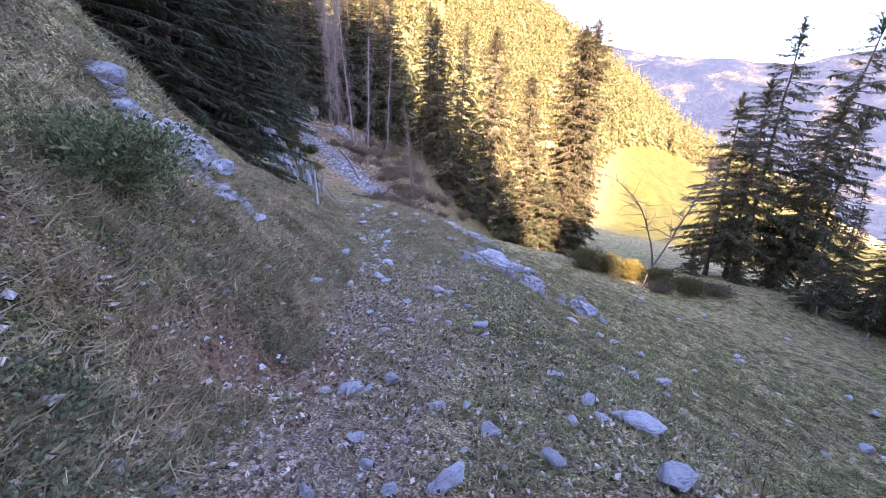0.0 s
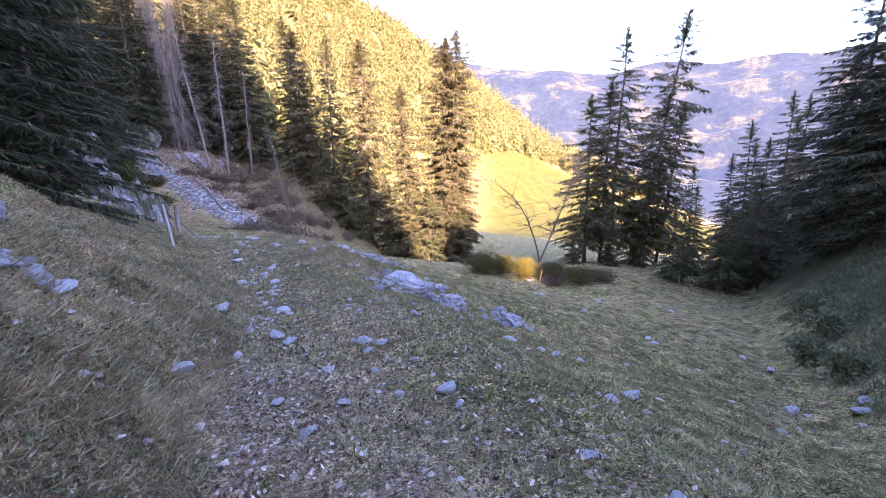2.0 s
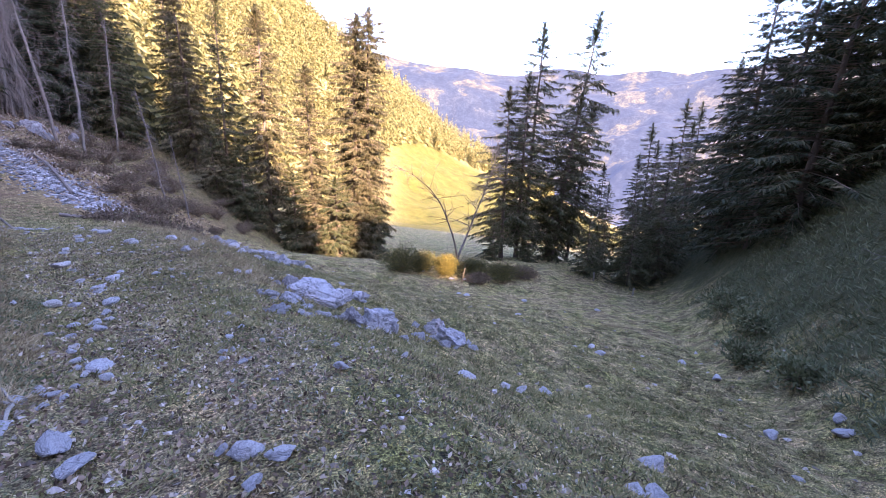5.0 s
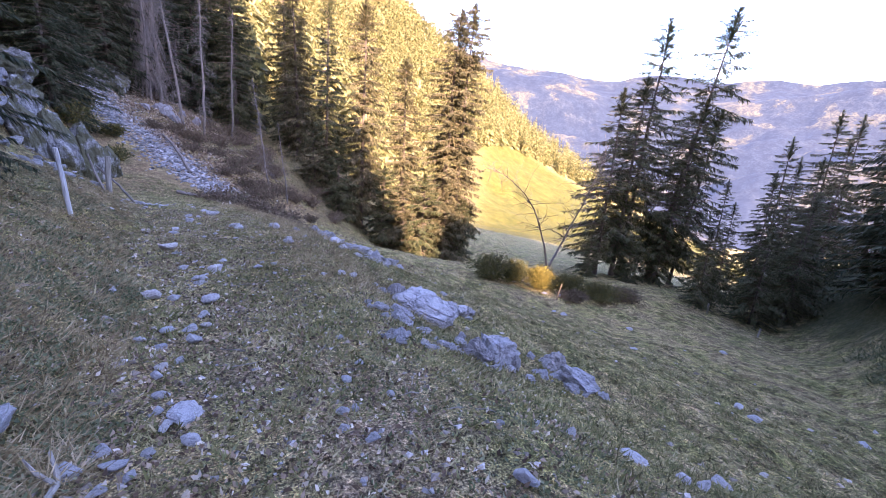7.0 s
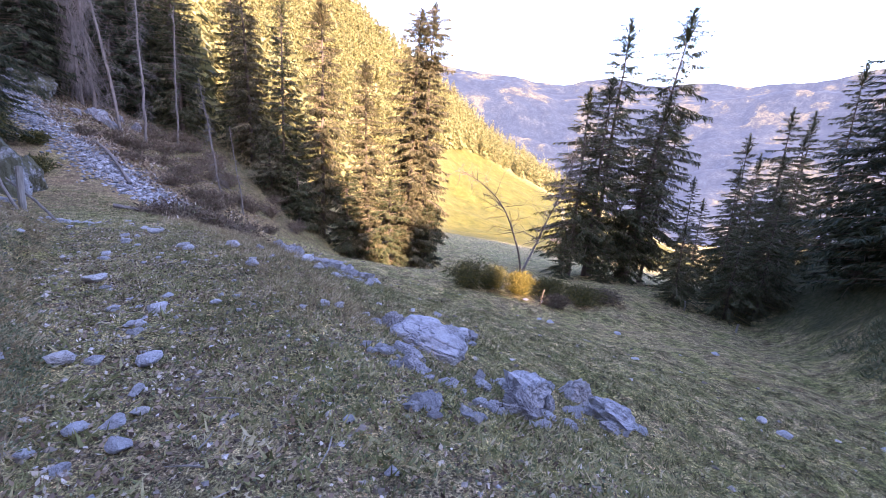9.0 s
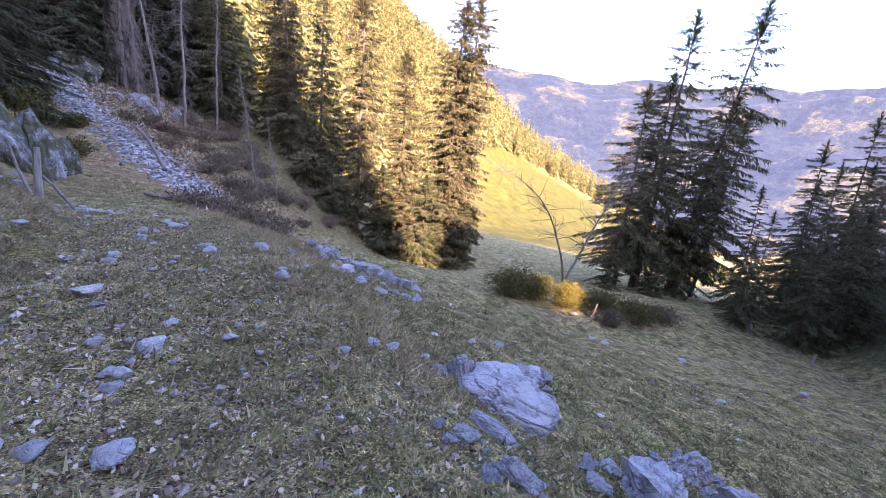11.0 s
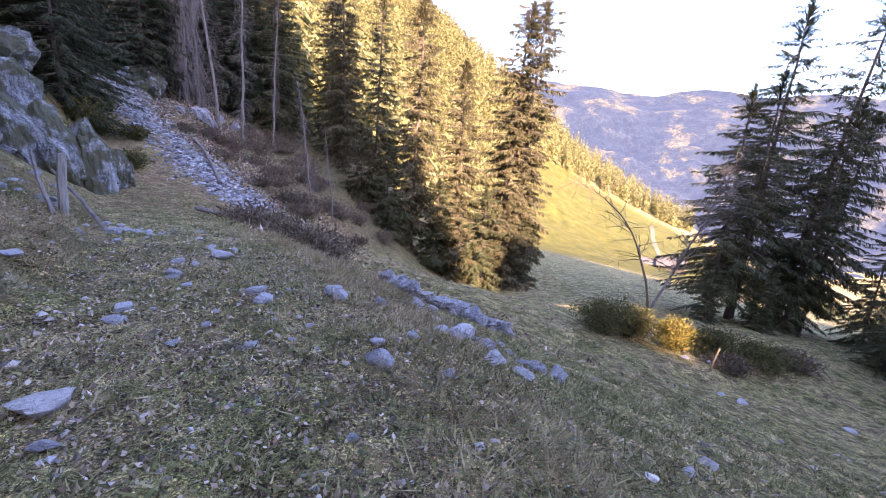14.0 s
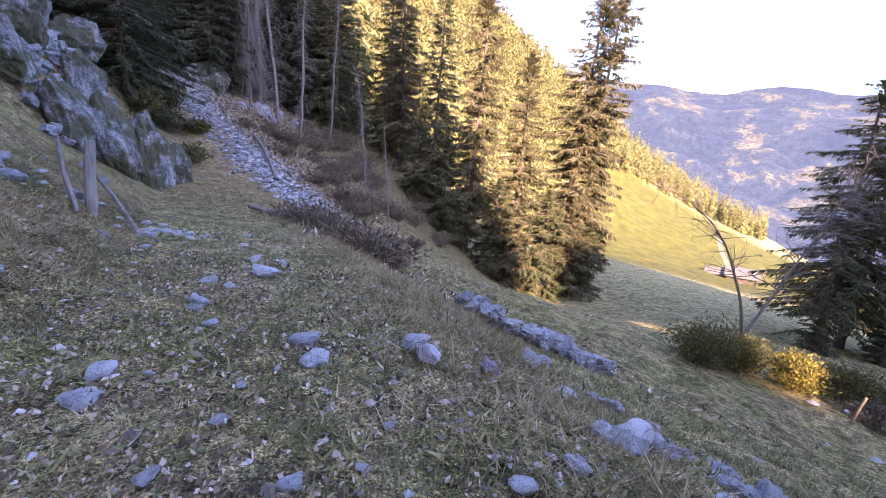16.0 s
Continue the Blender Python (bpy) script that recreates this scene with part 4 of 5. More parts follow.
for u, v, w, d, h, turn in ((0.06, -0.1, 0.26, 0.6, 0.2, 8), (0.97, 0.35, 0.26, 0.5, 0.2, -10), (0.92, 0.85, 0.2, 0.36, 0.17, 20), (0.62, 0.0, 0.22, 0.5, 0.16, -6)):
    rock("ledge_rock", BEDDED_MESHES[int(u * 10) % 3], *on_ledge(u, v), w, d, h, turn, 0.42, "smooth pale limestone hump in the grassy bank", "rock", "rock ledge in the bank", (4, 30))
for i in range(160):
    u = (i % 40) / 39
    v = (0.05, 0.22, 0.4, 0.8)[i // 40] + rnd.uniform(-0.14, 0.14)
    if v > 0.55:
        u = 0.45 + 0.55 * u
    x, y = on_ledge(u + rnd.uniform(-0.03, 0.03), v)
    s = rnd.uniform(0.1, 0.22)
    rock("ledge_rock", (BOULDER_MESHES + STONE_MESHES)[(i * 5) % 16], x, y, s * rnd.uniform(0.7, 1.0), s * rnd.uniform(1.1, 1.9), s * rnd.uniform(0.35, 0.6), rnd.uniform(-30, 30), 0.12, "pale fractured limestone ledge in the grassy bank", "rock", "rock ledge in the bank", (rnd.uniform(-15, 15), 34 + rnd.uniform(-14, 14)))
for i in range(110):
    x, y = on_ledge(rnd.uniform(0, 1.02), rnd.uniform(-0.1, 1.0))
    s = rnd.uniform(0.04, 0.12)
    rock("stone", STONE_MESHES[i % 10], x, y, s * 1.2, s * 0.8, s * 0.6, rnd.uniform(0, 360), 0.2, "small pale limestone rubble on the bank", "stone", "rubble round the rock ledge", (rnd.uniform(-25, 25), rnd.uniform(-25, 25)))

# rock face beside the trail and slab by the scree
for i, (x, y, w, d, h, turn, tx, ty) in enumerate((
    (-16.9, 28.6, 1.9, 2.0, 4.2, 20, -10, -6), (-17.5, 27.4, 1.8, 1.9, 3.9, 65, -12, -8), (-18.0, 26.4, 1.7, 1.8, 3.6, 120, -14, -10), (-16.5, 29.4, 1.2, 1.3, 2.4, 200, -8, -4),
    (-19.3, 28.6, 1.8, 1.9, 2.8, 10, -14, -14), (-20.2, 27.4, 1.8, 1.9, 2.4, 280, -14, -14), (-20.6, 29.6, 2.0, 1.9, 2.6, 40, -14, -14), (-18.9, 25.2, 1.6, 1.6, 2.8, 90, -12, -10),
    (-21.9, 26.9, 2.2, 2.2, 5.0, 150, -10, -14), (-22.8, 25.6, 2.6, 2.4, 6.6, 310, -10, -14),
)):
    rock("rock_face", CLIFF_MESHES[i % 4], x, y, w, d, h, turn, 0.35, "steep streaked limestone rock face beside the trail", "rock", "rock face above the trail", (tx, ty))
for i in range(90):
    u = rnd.uniform(0, 1)
    x, y, s = -18.3 - 2.6 * u + rnd.gauss(0, 0.5), 26.2 + 2.2 * u + rnd.gauss(0, 0.7), rnd.uniform(0.2, 0.6)
    rock("boulder", BOULDER_MESHES[i % 6], x, y, s * 1.2, s, s * 0.9, rnd.uniform(0, 360), 0.25, "broken grey block lodged in the rock face", "rock", "broken blocks of the rock face", (rnd.uniform(-25, 25), rnd.uniform(-25, 25)))
for i in range(18):
    x, y, s = -11.4 + rnd.gauss(0, 0.4), 18.4 + rnd.gauss(0, 0.5), rnd.uniform(0.1, 0.28)
    rock("boulder", BEDDED_MESHES[i % 3], x, y, s * 1.4, s, s * 0.6, rnd.uniform(0, 360), 0.3, "grey rock showing through the bank", "rock", "rocks in the bank by the posts", (rnd.uniform(-15, 15), 24 + rnd.uniform(-12, 12)))
for i in range(44):
    x, y, s = -10.4 + rnd.gauss(0, 0.8), 20.0 + rnd.gauss(0, 0.7), rnd.uniform(0.07, 0.22)
    rock("stone", STONE_MESHES[i % 10], x, y, s * 1.3, s, s * 0.55, rnd.uniform(0, 360), 0.3, "flat grey limestone fragment by the fence post", "stone", "stones round the fence post", (rnd.uniform(-15, 15), rnd.uniform(-15, 15)))
for i in range(26):
    x, y, s = rnd.uniform(-16.5, -9.5), rnd.uniform(18.0, 23.5), rnd.uniform(0.12, 0.45)
    if x - float(trail_x(y)) < -2.0:
        rock("boulder", BOULDER_MESHES[i % 6], x, y, s * 1.2, s, s * 0.7, rnd.uniform(0, 360), 0.3, "broken grey stone below the rock face", "stone", "fallen stones below the rock face", (rnd.uniform(-20, 20), rnd.uniform(-20, 20)))
rock("slab", CLIFF_MESHES[1], -27.0, 46.5, 4.0, 1.6, 3.2, 40, 0.35, "smooth bluish grey slab above the scree", "rock", "", (-30, 0))
for i in range(9):
    rock("boulder", BOULDER_MESHES[i % 6], -21.5 + rnd.uniform(-2.5, 1.5), 46.5 + rnd.uniform(-1.5, 2), 1.1, 1.0, 1.0, rnd.uniform(0, 360), 0.3, "grey boulder under dead trees", "boulder", "boulders by the dead trees", (10, 5))


def scattered(name, count, pick, size, mat, label, category, seed):
    """Many small broken stones as one mass."""
    g = np.random.default_rng(seed)
    x, y, s = pick(g, count)
    n = len(x)
    ball = np.array([[1, 0, 0], [-1, 0, 0], [0, 1, 0], [0, -1, 0], [0, 0, 1], [0, 0, -1]], float)
    tri = np.array([[0, 2, 4], [2, 1, 4], [1, 3, 4], [3, 0, 4], [2, 0, 5], [1, 2, 5], [3, 1, 5], [0, 3, 5]])
    v = ball[None] * g.uniform(0.55, 1.1, (n, 6, 1)) + g.normal(0, 0.18, (n, 6, 3))
    v[..., 2] *= g.uniform(0.35, 0.7, (n, 1))
    a = g.uniform(0, 6.28, (n, 1))
    c, sn = np.cos(a), np.sin(a)
    vx, vy = v[..., 0] * c - v[..., 1] * sn, v[..., 0] * sn + v[..., 1] * c
    v = np.stack([vx, vy, v[..., 2]], -1) * (s * size)[:, None, None] + np.stack([x, y, height(x, y) + 0.12 * s * size], -1)[:, None]
    f = tri[None] + 6 * np.arange(n)[:, None, None]
    ob = new(name, mesh_of(name, v.reshape(-1, 3), f.reshape(-1, 3), mat))
    return tagged(ob, label, category, kind="stuff")


def pebble_material(name, stops):
    m, t, b = material(name, 0.9)
    t.links.new(mix(t, 0.6, ramp(t, island(t), stops), ramp(t, tex_noise(t, 40, 4), [(0.35, (0.45, 0.44, 0.44)), (0.6, (1.2, 1.2, 1.2))]), "MULTIPLY"), b.inputs["Base Color"])
    return m


MAT_PEBBLE = pebble_material("pebbles", [(0.0, (0.11, 0.088, 0.07)), (0.45, (0.28, 0.23, 0.19)), (0.8, (0.52, 0.47, 0.44)), (1.0, (0.46, 0.35, 0.23))])
MAT_CHIP = pebble_material("limestone_chips", [(0.0, (0.17, 0.15, 0.14)), (0.5, (0.29, 0.27, 0.265)), (1.0, (0.46, 0.44, 0.445))])
MAT_SCREE = pebble_material("scree", [(0.0, (0.10, 0.092, 0.09)), (0.5, (0.25, 0.24, 0.242)), (1.0, (0.46, 0.445, 0.455))])
MAT_CLOD = pebble_material("earth_clods", [(0.0, (0.085, 0.050, 0.030)), (0.5, (0.20, 0.118, 0.068)), (1.0, (0.33, 0.215, 0.13))])


def on_trail(g, n):
    y = g.uniform(-0.5, 22, n)
    d = g.normal(0.1, 1.5, n)
    keep = g.uniform(0, 1, n) < np.interp(y, [0, 6, 12, 22], [1, 0.8, 0.5, 0.4])
    y, d = y[keep], d[keep]
    return trail_x(y) + d, y, g.uniform(0.35, 1, len(y)) ** 2.5 * np.interp(y, [0, 22], [1, 1.6])


def stones_on_trail(g, n):
    y = g.uniform(0.5, 20, n)
    x = trail_x(y) + g.normal(0.0, 1.2, n)
    keep = fbm(x, y, 0.9, 2, 58) + g.uniform(-0.5, 0.5, n) > 0.15
    x, y = x[keep], y[keep]
    return x, y, g.uniform(0.4, 1, len(y)) ** 2 * np.interp(y, [0, 20], [0.9, 1.2])


def on_scree(g, n):
    u = np.linspace(0, 1, len(SCREE_X))
    w = g.uniform(0, 1, n)
    spread = np.interp(w, [0, 0.3, 1], [0.7, 0.9, 1.1])
    x = np.interp(w, u, SCREE_X) + g.normal(0, 1, n) * spread
    y = np.interp(w, u, SCREE_Y) + g.normal(0, 1, n) * spread
    return x, y, g.uniform(0.3, 1, n) ** 2


def on_slope(g, n):
    y = g.uniform(0, 26, n)
    d = g.uniform(2, 16, n)
    return trail_x(y) + d, y, g.uniform(0.3, 1, n) ** 3


scattered("trail_pebbles", 7000, on_trail, 0.036, MAT_PEBBLE, "small grey pebbles strewn over the trail", "pebbles", 51)
scattered("trail_stones", 2600, stones_on_trail, 0.034, MAT_CHIP, "small pale limestone chips lying on the trail", "stones", 56)
scattered("scree", 7500, on_scree, 0.19, MAT_SCREE, "strip of loose grey scree running down the slope", "scree", 52)
def on_scar(g, n):
    return -2.08 + g.normal(0, 0.28, n), 3.0 + g.normal(0, 0.46, n), g.uniform(0.25, 1, n) ** 2


scattered("earth_clods", 900, on_scar, 0.042, MAT_CLOD, "crumbled orange-brown earth in a washed-out scar", "soil", 54)
def on_bank(g, n):
    y = g.uniform(-1, 20, n)
    return trail_x(y) - bank_foot(y) * 0.8 - np.abs(g.normal(0, 0.9, n)), y, g.uniform(0.3, 1, n) ** 3


scattered("bank_pebbles", 1500, on_bank, 0.07, MAT_PEBBLE, "small stones and clods caught on the bank", "pebbles", 55)
scattered("slope_pebbles", 900, on_slope, 0.09, MAT_PEBBLE, "scattered small stones in the pasture", "pebbles", 53)


# ---- grass and low growth ----
MAT_TUSSOCK = leaf_material("tussocks", [(0.0, (0.055, 0.042, 0.022)), (0.5, (0.12, 0.105, 0.045)), (1.0, (0.30, 0.235, 0.12))], 0.2)


def blades(name, x, y, each, length, width, spread, mat, label, category, seed, droop=0.0, lift=0.0):
    g = np.random.default_rng(seed)
    n = len(x) * each
    bx, by = np.repeat(x, each) + g.normal(0, spread, n), np.repeat(y, each) + g.normal(0, spread, n)
    base = np.stack([bx, by, height(bx, by) - 0.004 + lift * g.uniform(0, 1, n)], -1)
    way = np.stack([g.normal(0, 1, n), g.normal(0, 1, n), np.abs(g.normal(0.75 - droop, 0.5, n)) + 0.08], -1)
    way = unit(way)
    across = unit(np.cross(way, g.normal(0, 1, (n, 3))))
    ln = length * g.uniform(0.45, 1.3, n)
    v, f = (slips if mat in (MAT_GRASS, MAT_STRAW, MAT_TUSSOCK) else kites)(base, way, across, ln, width * g.uniform(0.7, 1.3, n))
    ob = new(name, mesh_of(name, v, f, mat))
    return tagged(ob, label, category, kind="stuff")


def off_scar(x, y):
    return ((x + 2.08) / 0.5) ** 2 + ((y - 3.0) / 0.85) ** 2 > 1 + 0.5 * fbm(x, y, 0.4, 2, 12)


def near_path(g, n, y0, y1, mean, sd, thin=0.0):
    y = g.uniform(y0, y1, n)
    return trail_x(y) + g.normal(mean, sd, n), y


g = np.random.default_rng(61)
x, y = near_path(g, 42000, -0.8, 20, 0.5, 2.4)
keep = g.uniform(0, 1, len(x)) < 0.3 + 0.7 * sm(-0.25, 0.25, fbm(x, y, 0.7, 2, 44)) * (1 - 0.5 * np.exp(-((x - trail_x(y)) / 0.8) ** 2) * (y < 7))
keep &= off_scar(x, y)
blades("short_grass", x[keep], y[keep], 8, 0.058, 0.0095, 0.035, MAT_GRASS, "short dull green and straw-coloured alpine grass", "grass", 62, 0.35)
x, y = near_path(g, 13000, 9, 30, 6, 4.5)
blades("slope_grass", x, y, 6, 0.12, 0.022, 0.06, MAT_GRASS, "short pasture grass on the lower slope", "grass", 63, 0.3)
x, y = near_path(g, 9000, -1, 10, 5, 3)
blades("pasture_grass", x, y, 7, 0.075, 0.015, 0.05, MAT_GRASS, "short pasture grass on the slope below", "grass", 64, 0.35)
y = -2.5 + 25.5 * g.uniform(0, 1, 19000) ** 1.3
x = trail_x(y) - bank_foot(y) - np.abs(g.normal(0, 1.6, len(y)))
scar = off_scar(x, y)
x, y = x[scar], y[scar]
blades("bank_grass", x, y, 7, 0.12, 0.011, 0.04, MAT_STRAW, "dry straw-coloured grass tufts on the bank", "grass", 65, 0.35)
clump = (fbm(x, y, 0.5, 2, 31) > 0.15) & (g.uniform(0, 1, len(x)) < np.interp(y, [3, 7], [1, 0.15]))
blades("bank_tufts", x[clump][::2], y[clump][::2], 16, 0.2, 0.007, 0.045, MAT_STRAW, "longer pale tufts hanging over the bank", "grass", 74, 0.45, 0.04)
herb = fbm(x, y, 0.8, 2, 33) > -0.05
x, y = x[herb], y[herb]
blades("bank_herbs", x + 0.1, y - 0.1, 8, 0.034, 0.018, 0.07, MAT_HERB, "low dark green herbs on the bank", "plants", 66, 0.3, 0.05)
y = g.uniform(-1, 12, 110)
x = trail_x(y) - bank_foot(y) - np.abs(g.normal(0.1, 1.2, len(y)))
x, y = x[off_scar(x, y)], y[off_scar(x, y)]
blades("bank_cushions", x, y, 130, 0.045, 0.018, 0.09, MAT_HERB, "low grey-green cushions of herbs on the bank", "plants", 75, 0.1, 0.09)
y = g.uniform(-1, 8, 150)
x = trail_x(y) - bank_foot(y) + 0.15 - np.abs(g.normal(0, 1.3, len(y)))
x, y = x[off_scar(x, y)], y[off_scar(x, y)]
blades("bank_tussocks", x, y, 60, 0.22, 0.008, 0.06, MAT_STRAW, "brown tussocks of withered grass on the bank", "grass", 76, 0.4, 0.05)
y = g.uniform(0, 27, 1500)
x = trail_x(y) + 2.4 + 13 * g.uniform(0, 1, len(y)) ** 1.3
blades("tussocks", x, y, 30, 0.13, 0.012, 0.07, MAT_TUSSOCK, "brown grass tussocks dotted over the pasture", "grass", 72, 0.25)
y = g.uniform(1, 20, 700)
x = trail_x(y) + g.normal(0.4, 1.9, len(y))
blades("straw_wisps", x, y, 14, 0.12, 0.005, 0.05, MAT_STRAW, "pale dry straw wisps lying on the trail", "grass", 73, 0.6)
y = g.uniform(12, 23, 1700)
x = trail_x(y) + g.normal(1.9, 0.6, len(y))
blades("edge_grass", x, y, 8, 0.21, 0.008, 0.06, MAT_STRAW, "long pale dry grass along the trail's edge", "grass", 67, 0.2)
y = g.uniform(1.5, 18, 5200)
x = trail_x(y) + g.normal(2.2, 1.3, len(y))
blades("edge_herbs", x, y, 5, 0.034, 0.018, 0.05, MAT_HERB, "creeping green herbs on the trail's shoulder", "plants", 68, 0.45, 0.02)
x, y = near_path(g, 12000, -0.3, 19, -0.5, 2.4)
blades("leaf_litter", x, y, 5, 0.046, 0.028, 0.07, MAT_LITTER, "small brown dead leaves strewn over the ground", "leaves", 69, 0.62, 0.01)
a, r = g.uniform(0, 6.28, 7000), np.sqrt(g.uniform(0, 1, 7000))
x, y = 12.5 + 8 * r * np.cos(a), 13 + 8.5 * r * np.sin(a)
in_bank = (x - 6.0) * 0.81 - (y - 7) * 0.587 + 0.6 * fbm(x, y, 2.0, 2, 46) > 1.0
x, y = x[in_bank], y[in_bank]
blades("bank_undergrowth", x, y, 7, 0.26, 0.03, 0.12, MAT_HERB, "dark green undergrowth on the shaded bank", "plants", 70, 0.2)


y = g.uniform(22, 52, 6500)
x = trail_x(y) + g.normal(2.0, 4.0, len(y)) + 0.25 * np.maximum(y - 30, 0)
off = (x > np.interp(y, SCREE_Y, SCREE_X) + 1.3) & (x - trail_x(y) > np.interp(y, [22, 31, 33], [1.6, 3.5, -9]))
x, y = x[off], y[off]
blades("wood_litter", x, y, 5, 0.22, 0.06, 0.25, MAT_LITTER, "brown dead leaves and twigs on the wood's floor", "leaves", 71, 0.4, 0.05)


# ---- shrubs ----
def bush(name, x, y, wide, tall, count, leaf, mat, label, group, seed, stems=14):
    g = np.random.default_rng(seed)
    root = new(name)
    root.location = (x, y, hz(x, y))
    st = Heap()
    ends = []
    for _ in range(stems):
        a, e = g.uniform(0, 6.28), g.uniform(0.35, 1.4)
        tip = np.array([math.cos(a) * math.cos(e) * wide * 0.5, math.sin(a) * math.cos(e) * wide * 0.5, math.sin(e) * tall]) * g.uniform(0.7, 1.0)
        s = np.linspace(0, 1, 6)[:, None]
        path = s * tip + np.array([0, 0, 0.12 * tall]) * np.sin(s * 3.1) + g.normal(0, 0.02, (6, 3))
        path[0, 2] -= 0.1
        v, q = tube(path, np.linspace(0.02, 0.006, 6) * (0.5 + wide * 0.4), 4)
        st.add(v, q)
        ends.append(path[1:])
    tagged(part("stem_mass", st.mesh("stems", MAT_TWIG), root), kind="stuff")
    pts = np.concatenate(ends)
    base = pts[g.integers(0, len(pts), count)] + g.normal(0, 1, (count, 3)) * [wide * 0.1, wide * 0.1, tall * 0.09]
    base[:, 2] = np.abs(base[:, 2])
    way = unit(g.normal(0, 1, (count, 3)) + unit(base) * 0.8 + [0, 0, 0.35])
    across = unit(np.cross(way, g.normal(0, 1, (count, 3))))
    ln = leaf * g.uniform(0.6, 1.5, count)
    v, f = kites(base, way, across, ln, ln * 0.4)
    part("leaves", mesh_of("leaves", v, f, mat), root)
    return tagged(root, label, "bush", group)


# Leaf colour yellowed to carry the patch of sun on one bush.
MAT_SUNNY_BUSH = leaf_material("sunny_bush_leaves", [(0.0, (0.09, 0.08, 0.018)), (0.6, (0.22, 0.165, 0.035)), (1.0, (0.36, 0.27, 0.06))], 0.35)
MAT_FEATHER = leaf_material("feathery_leaves", [(0.0, (0.05, 0.062, 0.026)), (0.5, (0.12, 0.14, 0.055)), (1.0, (0.26, 0.26, 0.12))], 0.25)
PINES = "low bushes above the gully"
for i, (x, y, w, h) in enumerate(((3.4, 27.3, 2.6, 1.5), (4.7, 27.6, 2.2, 1.2), (7.5, 26.9, 2.4, 0.9), (9.2, 26.4, 2.8, 0.8), (10.9, 26.9, 2.4, 0.6), (7.2, 25.4, 1.6, 0.45))):
    brown = i in (4, 5)
    bush("bush", x, y, w, h, 4500 if brown else 7000, 0.09, MAT_SHRUB if brown else MAT_BUSH, "low brownish bush above the gully" if brown else "dense dark green low mountain bush", PINES, 81 + i, 30)
bush("bush", 5.9, 26.7, 1.9, 1.1, 6000, 0.10, MAT_SUNNY_BUSH, "low bush with leaves coloured golden for the sun on them", PINES, 89, 24)
bush("bush", -3.35, 2.8, 1.5, 0.62, 12000, 0.042, MAT_FEATHER, "feathery green shrub on the bank", "", 85, 22)
for i in range(120):
    u = rnd.uniform(0, 1)
    x, y = -8.2 - 5.5 * u + rnd.uniform(-1.5, 2.0), 24.0 + 14 * u + rnd.uniform(-2, 2)
    w = rnd.uniform(1.4, 3.2)
    if i % 2:
        x, y = rnd.uniform(-20, -7), rnd.uniform(33, 50)
    if float(scree_off(x, y)) < 1.0 + w * 0.5 or x - float(trail_x(y)) < 2.2 or x < float(np.interp(y, SCREE_Y, SCREE_X)):
        continue
    bush("shrub", x, y, w, w * rnd.uniform(0.25, 0.42), 800, 0.12, MAT_SHRUB, "brown autumn scrub of thin twigs and dead leaves", "brown scrub below the scree", 400 + i, 34)
for i, (x, y, w, h) in enumerate(((-18.4, 29.2, 2.0, 1.2), (-19.6, 31.4, 2.2, 1.3), (-17.6, 31.6, 1.6, 0.8), (-20.8, 33.8, 2.4, 1.4), (-22.4, 37.0, 2.4, 1.3), (-17.0, 28.9, 1.5, 0.9), (-19.6, 35.0, 1.6, 0.8))):
    bush("shrub", x, y, w, h, 1500, 0.14, MAT_BUSH, "dark green scrub above the rock face", "scrub beside the scree", 460 + i, 18)
for i, (x, y, w, h) in enumerate(((9.5, 10.2, 1.6, 0.6), (10.6, 12.4, 1.8, 0.7), (12.4, 13.6, 2.0, 0.8), (11.5, 9.2, 1.6, 0.7), (14.0, 15.8, 2.0, 0.8))):
    bush("shrub", x, y, w, h, 1400, 0.13, MAT_HERB, "dark green low shrub on the shaded bank", "low shrubs on the bank", 430 + i, 16)


# ---- bare trees ----
def branching(points, radius, twigs, seed, length):
    """A bare stem with forked side twigs: two meshes."""
    g = np.random.default_rng(seed)
    pts = np.array(points, float)
    s = np.linspace(0, 1, len(pts))
    ss = np.linspace(0, 1, 14)
    stem = np.stack([np.interp(ss, s, pts[:, c]) for c in range(3)], -1)
    stem[1:-1] += g.normal(0, 0.03, (12, 3))
    v, q = tube(stem, radius * (1 - 0.85 * ss), 7)
    tw = Heap()
    for _ in range(twigs):
        u = g.uniform(0.3, 1.0)
        p = np.array([np.interp(u, ss, stem[:, c]) for c in range(3)])
        w = unit(g.normal(0, 1, 3) + [0, 0, 0.35])
        L = length * g.uniform(0.4, 1.2) * (1.2 - 0.6 * u)
        path = p + np.linspace(0, 1, 6)[:, None] * w * L + np.cumsum(g.normal(0, 0.035, (6, 3)), 0) * [1, 1, 0.6]
        path[0] = p
        bv, bq = tube(path, np.linspace(radius * 0.3, 0.006, 6), 4)
        tw.add(bv, bq)
        for _k in range(5):
            p0 = path[g.integers(2, 6)]
            w2 = unit(w + g.normal(0, 0.8, 3))
            bv, bq = tube(np.array([p0, p0 + w2 * L * 0.2 + g.normal(0, 0.02, 3), p0 + w2 * L * 0.42]), [0.009, 0.007, 0.004], 3)
            tw.add(bv, bq)
    return (v, q), tw


def bare_tree(x, y, points, radius, twigs, seed, length, mat, label):
    root = new("bare_tree")
    root.location = (x, y, hz(x, y) - 0.1)
    (v, q), tw = branching(points, radius, twigs, seed, length)
    part("trunk", mesh_of("trunk", v, q, mat, True), root)
    tagged(part("brushwood", tw.mesh("twigs", mat), root), kind="stuff")
    return tagged(root, label, "tree", "bare trees by the bushes")


